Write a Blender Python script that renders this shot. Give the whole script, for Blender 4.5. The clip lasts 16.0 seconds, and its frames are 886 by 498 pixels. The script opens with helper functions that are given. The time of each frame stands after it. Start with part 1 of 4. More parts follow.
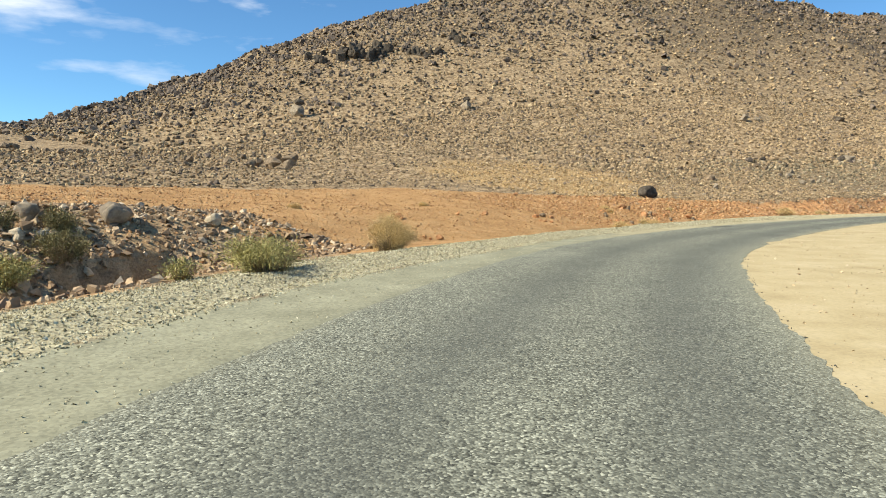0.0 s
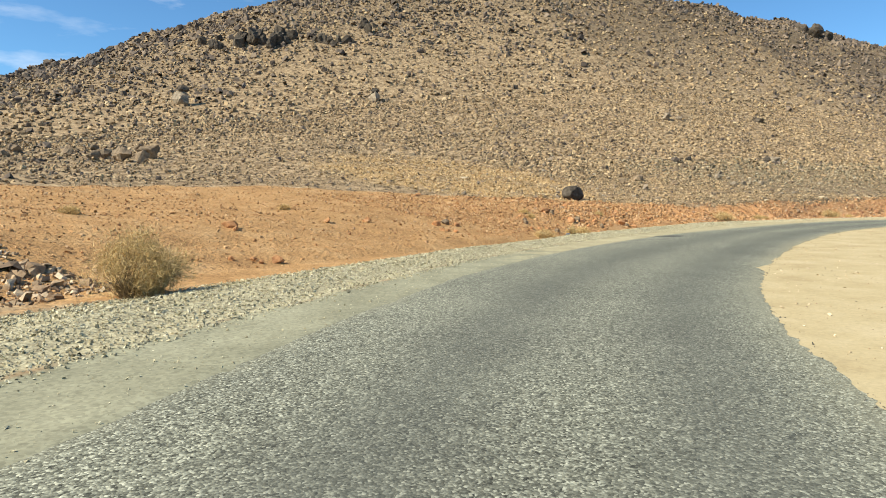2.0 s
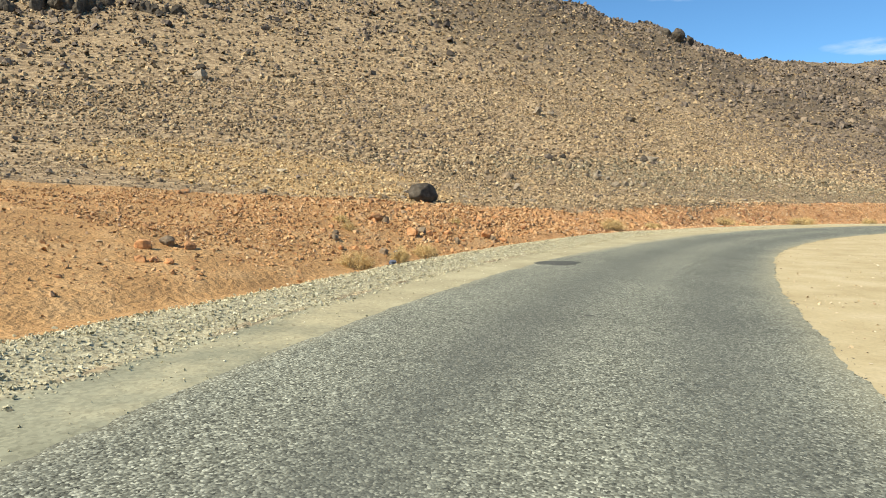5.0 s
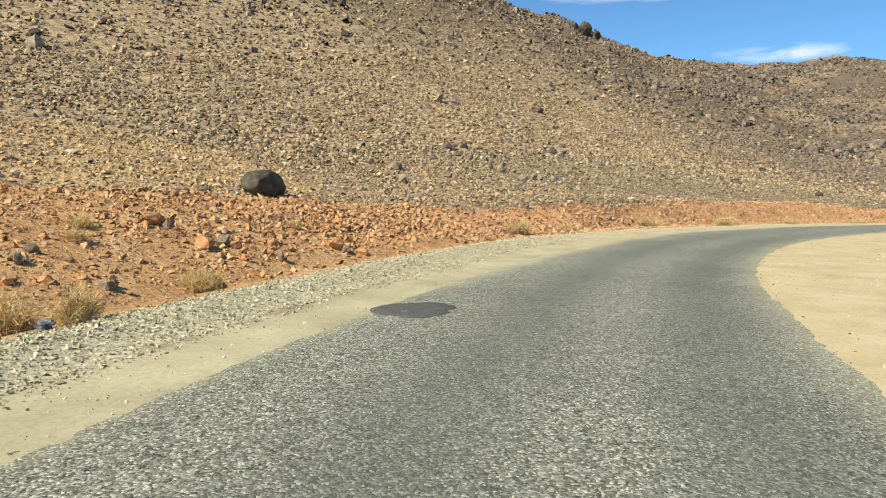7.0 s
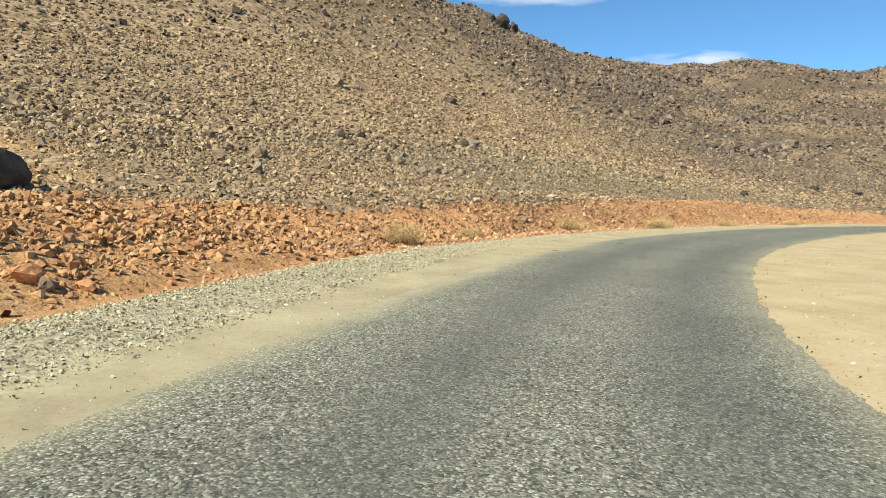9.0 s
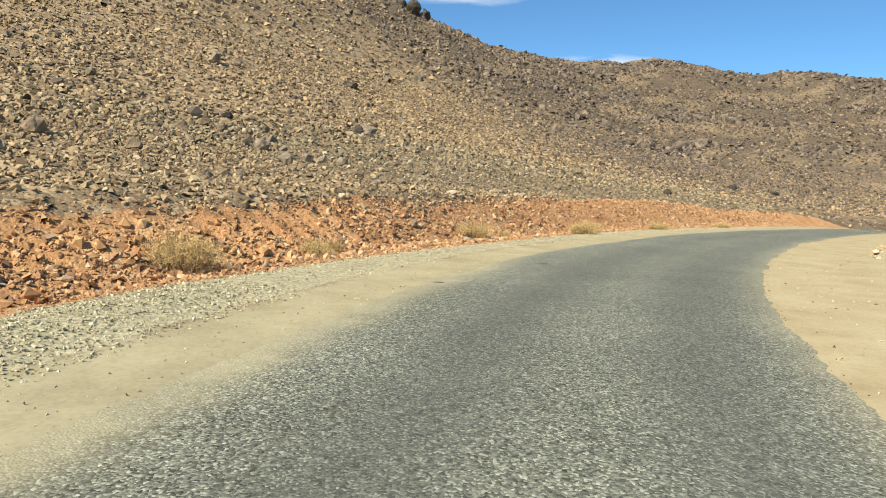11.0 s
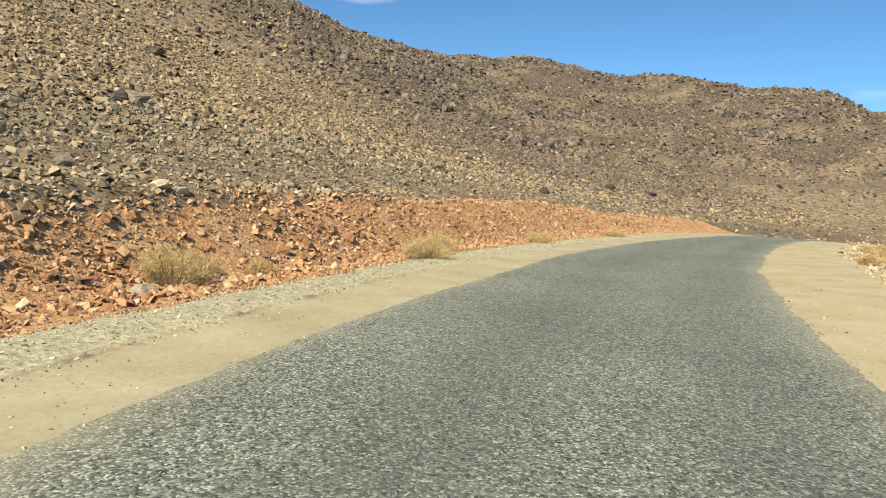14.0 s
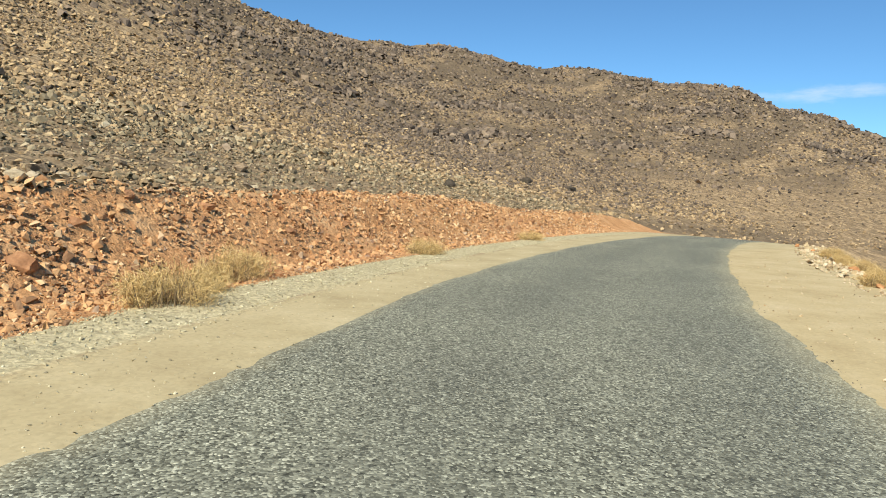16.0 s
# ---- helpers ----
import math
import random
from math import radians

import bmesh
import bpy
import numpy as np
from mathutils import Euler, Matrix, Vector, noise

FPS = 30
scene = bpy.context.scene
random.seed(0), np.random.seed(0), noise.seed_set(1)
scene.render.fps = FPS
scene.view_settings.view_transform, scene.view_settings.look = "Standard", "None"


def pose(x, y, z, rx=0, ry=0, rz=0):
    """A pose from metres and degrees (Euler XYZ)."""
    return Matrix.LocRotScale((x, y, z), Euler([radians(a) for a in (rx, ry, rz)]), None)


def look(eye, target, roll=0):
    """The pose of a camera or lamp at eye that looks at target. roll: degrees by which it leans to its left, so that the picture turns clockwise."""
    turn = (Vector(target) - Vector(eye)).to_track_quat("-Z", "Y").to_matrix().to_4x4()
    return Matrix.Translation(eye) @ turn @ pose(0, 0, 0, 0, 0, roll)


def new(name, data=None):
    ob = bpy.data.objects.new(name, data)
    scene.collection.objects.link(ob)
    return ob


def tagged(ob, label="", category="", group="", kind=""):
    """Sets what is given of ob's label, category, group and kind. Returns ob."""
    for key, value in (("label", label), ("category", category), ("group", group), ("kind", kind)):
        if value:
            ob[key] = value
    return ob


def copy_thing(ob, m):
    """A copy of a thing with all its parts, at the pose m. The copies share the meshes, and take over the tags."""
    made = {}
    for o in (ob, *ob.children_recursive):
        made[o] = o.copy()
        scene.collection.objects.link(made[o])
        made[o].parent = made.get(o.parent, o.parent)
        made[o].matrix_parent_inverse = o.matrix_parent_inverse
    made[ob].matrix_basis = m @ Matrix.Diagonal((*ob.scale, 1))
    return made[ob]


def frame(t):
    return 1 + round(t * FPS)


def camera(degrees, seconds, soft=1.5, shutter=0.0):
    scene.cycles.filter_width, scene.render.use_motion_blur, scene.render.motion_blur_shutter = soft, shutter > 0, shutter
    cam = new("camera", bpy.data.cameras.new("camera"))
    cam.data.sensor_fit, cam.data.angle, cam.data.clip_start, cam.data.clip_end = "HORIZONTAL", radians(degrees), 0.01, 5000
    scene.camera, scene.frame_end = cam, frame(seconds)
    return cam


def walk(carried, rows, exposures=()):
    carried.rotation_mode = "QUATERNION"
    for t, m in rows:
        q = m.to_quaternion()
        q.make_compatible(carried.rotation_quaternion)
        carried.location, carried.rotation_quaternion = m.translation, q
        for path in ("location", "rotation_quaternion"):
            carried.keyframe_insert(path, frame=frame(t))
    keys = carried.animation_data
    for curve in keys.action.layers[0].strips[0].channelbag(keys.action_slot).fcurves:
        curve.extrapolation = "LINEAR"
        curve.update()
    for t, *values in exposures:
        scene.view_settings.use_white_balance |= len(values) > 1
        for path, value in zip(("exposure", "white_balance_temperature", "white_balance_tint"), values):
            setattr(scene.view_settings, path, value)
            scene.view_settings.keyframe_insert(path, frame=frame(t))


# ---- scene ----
cam = camera(65.9, 16.0, soft=1.0)
# length of the drive, height of the eye, and how the first view looks down
METRES, EYE, TILT, LEAN, TURN = 59.0, 1.4, -4.54, 0.09, 0.0
ROWS = [
    (0.0, 0.0, 0.0, 0.0, 0.0, 0.0, -0.0),
    (0.5, 0.0056, 0.029, 0.0023, -1.49, 0.03, 0.05),
    (1.0, 0.0135, 0.0651, 0.0051, -3.41, 0.08, 0.11),
    (1.5, 0.0209, 0.0944, 0.0075, -4.95, 0.05, 0.15),
    (2.0, 0.0291, 0.1241, 0.0099, -6.56, 0.04, 0.18),
    (2.5, 0.0385, 0.1537, 0.0123, -8.2, 0.12, 0.2),
    (3.0, 0.0484, 0.1801, 0.0145, -9.88, 0.17, 0.21),
    (5.5, 0.1126, 0.3196, 0.0253, -18.99, -0.12, 0.34),
    (6.0, 0.1275, 0.3446, 0.027, -20.77, -0.27, 0.39),
    (6.5, 0.1438, 0.3705, 0.0288, -22.44, -0.31, 0.41),
    (7.0, 0.1648, 0.4006, 0.0314, -24.6, -0.39, 0.4),
    (7.5, 0.1827, 0.4254, 0.0329, -26.31, -0.47, 0.47),
    (8.0, 0.2009, 0.4477, 0.0346, -27.92, -0.48, 0.48),
    (8.5, 0.22, 0.4695, 0.0361, -29.54, -0.5, 0.51),
    (9.0, 0.2398, 0.4926, 0.0379, -31.17, -0.59, 0.52),
    (11.5, 0.3508, 0.6024, 0.047, -39.83, -0.93, 0.46),
    (12.0, 0.3756, 0.6231, 0.0485, -41.49, -0.93, 0.55),
    (12.5, 0.4001, 0.6421, 0.0505, -43.17, -1.0, 0.5),
    (13.0, 0.4318, 0.6651, 0.0525, -45.27, -0.96, 0.53),
    (13.5, 0.4557, 0.6806, 0.054, -46.91, -1.02, 0.53),
    (14.0, 0.4816, 0.6968, 0.0556, -48.58, -1.08, 0.54),
    (14.5, 0.5068, 0.711, 0.0571, -50.21, -1.19, 0.51),
    (15.0, 0.5336, 0.7257, 0.0585, -51.82, -1.31, 0.56),
    (15.5, 0.5605, 0.7391, 0.06, -53.43, -1.4, 0.55),
    (16.0, 0.5928, 0.7528, 0.0613, -55.25, -1.64, 0.56),
]
walk(cam, [(t, pose(0, 0, EYE, TILT, LEAN, TURN) @ pose(METRES * x, METRES * y, METRES * z, 90 + pitch, roll, yaw)) for t, x, y, z, yaw, pitch, roll in ROWS],
     exposures=[(0.0, 0.55), (9.0, 0.44), (16.0, 0.32)])

# ---- sky and sun ----
SUN_AZ, SUN_EL = -107.0, 41.0        # degrees east of the first view's heading, and above the horizon
sun_way = Vector((math.sin(radians(SUN_AZ)) * math.cos(radians(SUN_EL)), math.cos(radians(SUN_AZ)) * math.cos(radians(SUN_EL)), math.sin(radians(SUN_EL))))
world = bpy.data.worlds.new("sky")
scene.world = world
world.use_nodes = True
wn, wl = world.node_tree.nodes, world.node_tree.links
wn.clear()
w_out, w_bg, w_mix = wn.new("ShaderNodeOutputWorld"), wn.new("ShaderNodeBackground"), wn.new("ShaderNodeMix")
w_sky = wn.new("ShaderNodeTexSky")
w_sky.sky_type, w_sky.sun_disc = "NISHITA", False
w_sky.sun_elevation, w_sky.sun_rotation = radians(SUN_EL), radians(SUN_AZ)
w_sky.altitude, w_sky.air_density, w_sky.dust_density, w_sky.ozone_density = 2200, 1.0, 0.1, 2.0
w_geo, w_map, w_noise, w_ramp = wn.new("ShaderNodeTexCoord"), wn.new("ShaderNodeMapping"), wn.new("ShaderNodeTexNoise"), wn.new("ShaderNodeValToRGB")
w_map.inputs["Scale"].default_value = (4.0, 4.0, 16.0)
w_noise.inputs["Scale"].default_value, w_noise.inputs["Detail"].default_value, w_noise.inputs["Roughness"].default_value = 2.2, 7, 0.55
w_ramp.color_ramp.elements[0].position, w_ramp.color_ramp.elements[1].position = 0.25, 0.95
w_mix.data_type = "RGBA"
w_mix.inputs[7].default_value = (8.2, 8.6, 9.0, 1)
wl.new(w_geo.outputs["Generated"], w_map.inputs["Vector"])
wl.new(w_map.outputs["Vector"], w_noise.inputs["Vector"])


def sky_math(op, a, b=0.0):
    m = wn.new("ShaderNodeMath")
    m.operation = op
    for socket, value in zip(m.inputs, (a, b)):
        if isinstance(value, (int, float)):
            socket.default_value = value
        else:
            wl.new(value, socket)
    return m.outputs[0]


# thin streaks of cloud: heading, height, half width and half depth in degrees, thickness
w_axes = wn.new("ShaderNodeSeparateXYZ")
wl.new(w_geo.outputs["Generated"], w_axes.inputs[0])
w_az = sky_math("ARCTAN2", w_axes.outputs["X"], w_axes.outputs["Y"])
w_el = sky_math("ARCSINE", w_axes.outputs["Z"])
cover = 0.0
for az, el, wide, deep, thick in ((-32, 13.2, 6.5, 1.8, 0.42), (-26, 9.0, 7, 1.2, 0.24), (-15, 11.2, 6, 1.2, 0.32), (-15, 14.8, 6, 1.4, 0.38), (-20, 11, 16, 6, 0.17), (38, 16.4, 6.5, 1.3, 0.9), (50.5, 11.0, 4.5, 0.65, 0.9), (84, 9.0, 6, 1.2, 0.5), (83, 17, 5, 1.5, 0.35), (-100, 30, 30, 6, 0.6), (150, 25, 40, 5, 0.6)):
    a = sky_math("DIVIDE", sky_math("SUBTRACT", w_az, radians(az)), radians(wide))
    e = sky_math("DIVIDE", sky_math("SUBTRACT", w_el, radians(el)), radians(deep))
    r2 = sky_math("ADD", sky_math("MULTIPLY", a, a), sky_math("MULTIPLY", e, e))
    cover = sky_math("ADD", cover, sky_math("MULTIPLY", sky_math("POWER", 2.718, sky_math("MULTIPLY", r2, -1.0)), thick))
wl.new(sky_math("MULTIPLY", cover, sky_math("ADD", sky_math("MULTIPLY", w_noise.outputs["Fac"], 3.6), -1.0)), w_ramp.inputs["Fac"])
wl.new(w_ramp.outputs["Color"], w_mix.inputs[0])
w_tint = wn.new("ShaderNodeMix")
w_tint.data_type, w_tint.blend_type = "RGBA", "MULTIPLY"
w_tint.inputs[0].default_value, w_tint.inputs[7].default_value = 1.0, (0.67, 1.03, 1.19, 1)
wl.new(w_sky.outputs["Color"], w_tint.inputs[6])
wl.new(w_tint.outputs[2], w_mix.inputs[6])
wl.new(w_mix.outputs[2], w_bg.inputs["Color"])
w_bg.inputs["Strength"].default_value = 0.095
wl.new(w_bg.outputs["Background"], w_out.inputs["Surface"])
sun = new("sun", bpy.data.lights.new("sun", "SUN"))
sun.data.energy, sun.data.angle, sun.data.color = 5.0, radians(0.5), (1.0, 0.935, 0.77)
sun.matrix_world = look(sun_way * 200, (0, 0, 0))

# ---- the lie of the land ----
# The bend is an arc of radius BEND about HUB: s runs along it in metres from the start, d outward (to the hill) from the wheel line.
HUB, BEND = (59.54, -10.74), 60.55
START = math.atan2(10.74, -59.54)


def to_sd(x, y):
    vx, vy = np.asarray(x) - HUB[0], np.asarray(y) - HUB[1]
    turn = np.mod(START - np.arctan2(vy, vx) + math.pi * 0.75, 2 * math.pi) - math.pi * 0.75
    return BEND * turn, np.hypot(vx, vy) - BEND


def to_xy(s, d):
    a = START - np.asarray(s) / BEND
    return HUB[0] + (BEND + d) * np.cos(a), HUB[1] + (BEND + d) * np.sin(a)


def smooth(lo, hi, v):
    u = np.clip((v - lo) / (hi - lo), 0, 1)
    return u * u * (3 - 2 * u)


def vnoise(x, y, seed=0):
    """Value noise in numpy, 0 to 1."""
    x, y = np.asarray(x, float), np.asarray(y, float)
    ix, iy = np.floor(x).astype(np.int64), np.floor(y).astype(np.int64)
    fx, fy = x - ix, y - iy
    fx, fy = fx * fx * (3 - 2 * fx), fy * fy * (3 - 2 * fy)

    def h(a, b):
        n = (a * 374761393 + b * 668265263 + seed * 974634777) & 0x7FFFFFFF
        n = ((n ^ (n >> 13)) * 1274126177) & 0x7FFFFFFF
        return ((n ^ (n >> 16)) & 0xFFFF) / 65535.0
    top = h(ix, iy) * (1 - fx) + h(ix + 1, iy) * fx
    low = h(ix, iy + 1) * (1 - fx) + h(ix + 1, iy + 1) * fx
    return top * (1 - fy) + low * fy


def fbm(x, y, seed=0, octaves=4):
    total, size = 0.0, 0.5
    for o in range(octaves):
        total = total + size * vnoise(x * 2 ** o, y * 2 ** o, seed + o)
        size *= 0.5
    return total


# the ridge: along the bend, how far out it lies, how high it stands, how hollow the slope below it is
RIDGE_S = (-60, 0, 34.7, 46, 54, 59.5, 72.6, 90.4, 98, 104.7, 112.8, 121, 132.5, 138.4, 143.3, 146.5, 152, 165, 190)
RIDGE_D = (120, 120, 116, 104, 100, 98, 93, 94, 98, 104, 117, 132, 129, 115, 104, 96, 84, 84, 90)
RIDGE_Z = (2, 4, 12.7, 24.6, 34.6, 39.6, 46, 40.6, 37.4, 35.2, 36.2, 41.3, 38.6, 34.8, 32.5, 27.5, 20.5, 8, 3)
HOLLOW = (1.15, 1.15, 1.1, 0.62, 0.36, 0.30, 0.27, 0.26, 0.27, 0.3, 0.32, 0.34, 0.36, 0.36, 0.36, 0.36, 0.36, 0.36, 0.36)


# knolls and notches of the skyline, in metres above or below that ridge
KNOLL_S = (30, 36, 40, 43, 47, 50, 54, 60, 70, 82, 88, 90.6, 92, 95, 97, 99, 102.8, 105, 109, 111.5, 114.6, 116.4, 120.9, 122.8, 126, 128, 131.3, 133.6, 134.6, 139.2, 140.5, 143.5, 145, 146, 148.3, 150.4, 158)
KNOLL_Z = (-0.3, -0.5, -0.6, -0.2, -0.1, -0.2, -0.5, -0.6, -0.2, 0.5, 0.8, 0.4, -0.5, 0.5, 0.0, 0.2, -0.5, -0.8, 0.5, 0.0, -1.0, -1.2, -2.3, -0.5, -0.3, -1.2, -1.9, 0.2, 0.3, -1.8, -1.6, -0.2, -1.5, -1.8, -0.2, -2.0, -1.0)


def drift(s):
    """Where the road leaves the arc and straightens."""
    return np.interp(s, (66, 69, 72, 75, 78, 81, 84, 87, 90, 93, 96, 99, 102, 106), (0, 0.08, 0.25, 0.52, 0.88, 1.34, 1.9, 2.55, 3.25, 4.05, 4.9, 5.8, 6.7, 7.9))


def left_edge(s):
    return np.interp(s, (0, 5, 11, 15, 19.5, 26, 30, 34, 38, 47, 53, 58, 61, 63, 66, 69, 73, 80, 86, 93), (3.0, 3.0, 3.0, 3.05, 3.1, 2.95, 2.85, 2.8, 2.7, 2.72, 2.82, 2.82, 2.74, 2.68, 2.82, 2.98, 3.06, 2.97, 2.85, 2.6)) + drift(s)


def right_edge(s):
    return np.interp(s, (0, 10, 15, 18, 21.6, 26, 31, 43, 49, 57, 62, 67, 70, 79), (-1.83, -1.86, -1.74, -1.7, -1.86, -2.1, -2.18, -2.0, -2.02, -2.25, -2.28, -2.15, -2.0, -2.05)) + drift(s)


def gravel_in(s):
    return np.interp(s, (0, 9, 15, 26, 38, 50, 60, 75), (4.8, 4.6, 4.05, 3.85, 3.55, 3.9, 3.9, 4.2)) + drift(s)


def gravel_out(s):
    return np.interp(s, (0, 13, 18, 27, 38, 48, 56, 62, 66, 75), (7.0, 6.7, 5.9, 5.1, 5.2, 5.5, 5.0, 4.85, 5.2, 5.4)) + drift(s)


def foot(s):
    return np.interp(s, (0, 17, 28, 38, 52, 62, 75), (8.0, 7.8, 6.2, 6.5, 6.4, 6.1, 6.2)) + drift(s)


def road_z(s):
    dip = -0.07 * np.exp(-((s - 34) / 14) ** 2)
    over = np.clip(s - 94, 0, 60)
    return dip - 0.0022 * np.minimum(over, 20) ** 2 - 0.088 * np.clip(over - 20, 0, 60)


def bank_height(s):
    return np.interp(s, (0, 12, 20, 30, 45, 56, 80, 100, 115), (0.9, 0.85, 0.4, 0.3, 0.45, 1.05, 1.1, 0.7, 0.2))


def bank_width(s):
    return np.interp(s, (0, 30, 42, 56, 80, 110), (4.5, 4.2, 4.0, 2.0, 2.0, 3.0))


def pit(s, d):
    """A scour hole in the wash, steep on the side of the hill."""
    return smooth(9.6, 9.2, d) * smooth(7.3, 8.2, d) * smooth(8.7, 9.4, s) * smooth(11.9, 11.0, s)


def ground_z(x, y, fine=True):
    s, d = to_sd(x, y)
    dd = d - drift(s)
    base = road_z(s)
    f = foot(s)
    dr, zr, al = (np.interp(s, RIDGE_S, col) for col in (RIDGE_D, RIDGE_Z, HOLLOW))
    u = np.clip((d - f) / (dr - f), 0, 3)
    g = np.where(u < 1, al * u + (1 - al) * u * u, 1 - 0.25 * (u - 1) ** 2 / (0.2 + (u - 1)))
    g = g - 0.06 * np.exp(-((u - 1) / 0.07) ** 2)
    away = smooth(210, 182, s) * smooth(-45, -10, s)
    hill = (zr * g + np.interp(s, KNOLL_S, KNOLL_Z) * smooth(0.7, 1.0, u)) * away
    hill = hill * (1 - smooth(1.2, 2.6, u) * 0.8)
    bank = bank_height(s) * smooth(f, f + bank_width(s), d) * smooth(-30, -5, s) * smooth(175, 140, s)
    z = base * (1 - smooth(8, 40, d) * 0.85) + hill + bank
    # shallow ditch at the foot of the bank, and the low gravel windrow
    z = z - 0.16 * np.exp(-((d - f + 0.25) / 0.45) ** 2) * smooth(16, 26, s) * (1 - 0.7 * smooth(40, 52, s)) * smooth(105, 80, s)
    mid, half = (gravel_in(s) + gravel_out(s)) / 2, (gravel_out(s) - gravel_in(s)) / 2
    z = z + (0.13 - 0.07 * smooth(40, 54, s)) * np.exp(-((d - mid) / (0.75 * half)) ** 2) * (0.75 + 0.5 * vnoise(s * 0.9, d * 2.2, 12)) * smooth(85, 60, s)
    # the wash beside the start of the road
    wash = np.exp(-((d - 8.7 - 0.12 * (s - 9)) / 0.75) ** 2) * smooth(3, 7.5, s) * smooth(14.0, 10.5, s)
    z = z - 0.35 * wash - 0.7 * pit(s, d)
    # the road lies on a low bench that falls off to the inside
    fall = smooth(48, 66, s)
    z = z - fall * 0.34 * np.clip(-5.3 - dd, 0, 14) - (1 - fall) * 0.05 * np.clip(-9 - d, 0, 40)
    if fine:
        rough = smooth(f - 0.4, f + 2.5, d)
        z = z + rough * (0.35 * (fbm(x / 7.0, y / 7.0, 3, 3) - 0.44) + 0.18 * (fbm(x / 1.3, y / 1.3, 9, 3) - 0.44))
        z = z + smooth(0.25, 0.9, u) * 3.2 * (fbm(x / 26.0, y / 26.0, 21, 3) - 0.44)
        far = smooth(88, 112, s) * smooth(0.2, 0.5, u) * smooth(1.05, 0.95, u)
        z = z + far * (2.2 * (fbm(s / 7.0, d / 40.0, 41, 3) - 0.44) + 0.9 * np.abs(np.mod(z / 5.5 + 0.5 * vnoise(x / 18, y / 18, 6), 1.0) - 0.5))
        crag = smooth(0.86, 0.97, u) * smooth(1.3, 1.05, u)
        z = z + crag * 3.0 * (fbm(x / 6.0, y / 6.0, 33, 3) - 0.44)
        side = smooth(-2.6, -4.0, dd)
        z = z + side * 0.08 * (fbm(x / 3.0, y / 3.0, 5, 3) - 0.44)
        z = z + 0.02 * (fbm(x / 2.4, y / 2.4, 7, 2) - 0.38)
        clods = smooth(f - 0.2, f + 0.4, d) * smooth(3.0, 1.2, d - f - bank_width(s)) * smooth(30, 40, s) * smooth(100, 88, s)
        z = z + clods * (0.16 * (fbm(x / 0.55, y / 0.55, 23, 3) - 0.44) + 0.12 * (fbm(x / 1.6, y / 1.6, 29, 2) - 0.38))
        # furrows in the cut bank
        cut = np.exp(-((d - f - 1.1) / 0.6) ** 2) * smooth(45, 48.5, s) * smooth(57.5, 53, s)
        z = z + cut * 0.13 * np.sin(s * 9.6 + 4.0 * vnoise(s * 0.9, d * 0, 4) + 1.5 * d) * (0.4 + vnoise(s * 2.1, d * 0.6, 44))
    # bed under the asphalt
    lip = smooth(right_edge(s) - 0.7, right_edge(s) - 0.1, d) * smooth(left_edge(s) - 0.1, left_edge(s) - 0.5, d)
    z = z - 0.003 * lip
    bed = smooth(right_edge(s) + 0.3, right_edge(s) + 0.6, d) * smooth(left_edge(s) + 0.02, left_edge(s) - 0.4, d)
    return z * (1 - bed) + (base - 0.08) * bed

# ---- materials ----
def material(name, rough=0.9, spec=0.3):
    m = bpy.data.materials.new(name)
    m.use_nodes = True
    n, l = m.node_tree.nodes, m.node_tree.links
    b = n["Principled BSDF"]
    b.inputs["Roughness"].default_value = rough
    b.inputs["Specular IOR Level"].default_value = spec * 0.6
    return m, n, l, b


def noise_node(n, l, vec, scale, detail=5, rough=0.6):
    t = n.new("ShaderNodeTexNoise")
    t.inputs["Scale"].default_value, t.inputs["Detail"].default_value, t.inputs["Roughness"].default_value = scale, detail, rough
    l.new(vec, t.inputs["Vector"])
    return t.outputs["Fac"]


def ramp_node(n, l, fac, stops):
    r = n.new("ShaderNodeValToRGB")
    r.color_ramp.elements[0].position, r.color_ramp.elements[0].color = stops[0][0], (*stops[0][1], 1)
    r.color_ramp.elements[1].position, r.color_ramp.elements[1].color = stops[-1][0], (*stops[-1][1], 1)
    for p, c in stops[1:-1]:
        r.color_ramp.elements.new(p).color = (*c, 1)
    l.new(fac, r.inputs["Fac"])
    return r.outputs["Color"]


def mix_node(n, l, fac, a, b, kind="MIX"):
    m = n.new("ShaderNodeMix")
    m.data_type, m.blend_type = "RGBA", kind
    for socket, value in ((m.inputs[0], fac), (m.inputs[6], a), (m.inputs[7], b)):
        if isinstance(value, (int, float)):
            socket.default_value = value
        elif isinstance(value, tuple):
            socket.default_value = (*value, 1)
        else:
            l.new(value, socket)
    return m.outputs[2]


def math_node(n, l, op, a, b=0.0, clamp=False):
    m = n.new("ShaderNodeMath")
    m.operation, m.use_clamp = op, clamp
    for socket, value in zip(m.inputs, (a, b)):
        if isinstance(value, (int, float)):
            socket.default_value = value
        else:
            l.new(value, socket)
    return m.outputs[0]


def bump_node(n, l, b, height, strength, distance):
    k = n.new("ShaderNodeBump")
    k.inputs["Strength"].default_value, k.inputs["Distance"].default_value = strength, distance
    l.new(height, k.inputs["Height"])
    l.new(k.outputs["Normal"], b.inputs["Normal"])
    return k


def voronoi_node(n, l, vec, scale, feature="F1"):
    v = n.new("ShaderNodeTexVoronoi")
    v.feature = feature
    v.inputs["Scale"].default_value = scale
    l.new(vec, v.inputs["Vector"])
    return v


def attribute_node(n, name):
    a = n.new("ShaderNodeAttribute")
    a.attribute_name = name
    return a.outputs["Fac"]


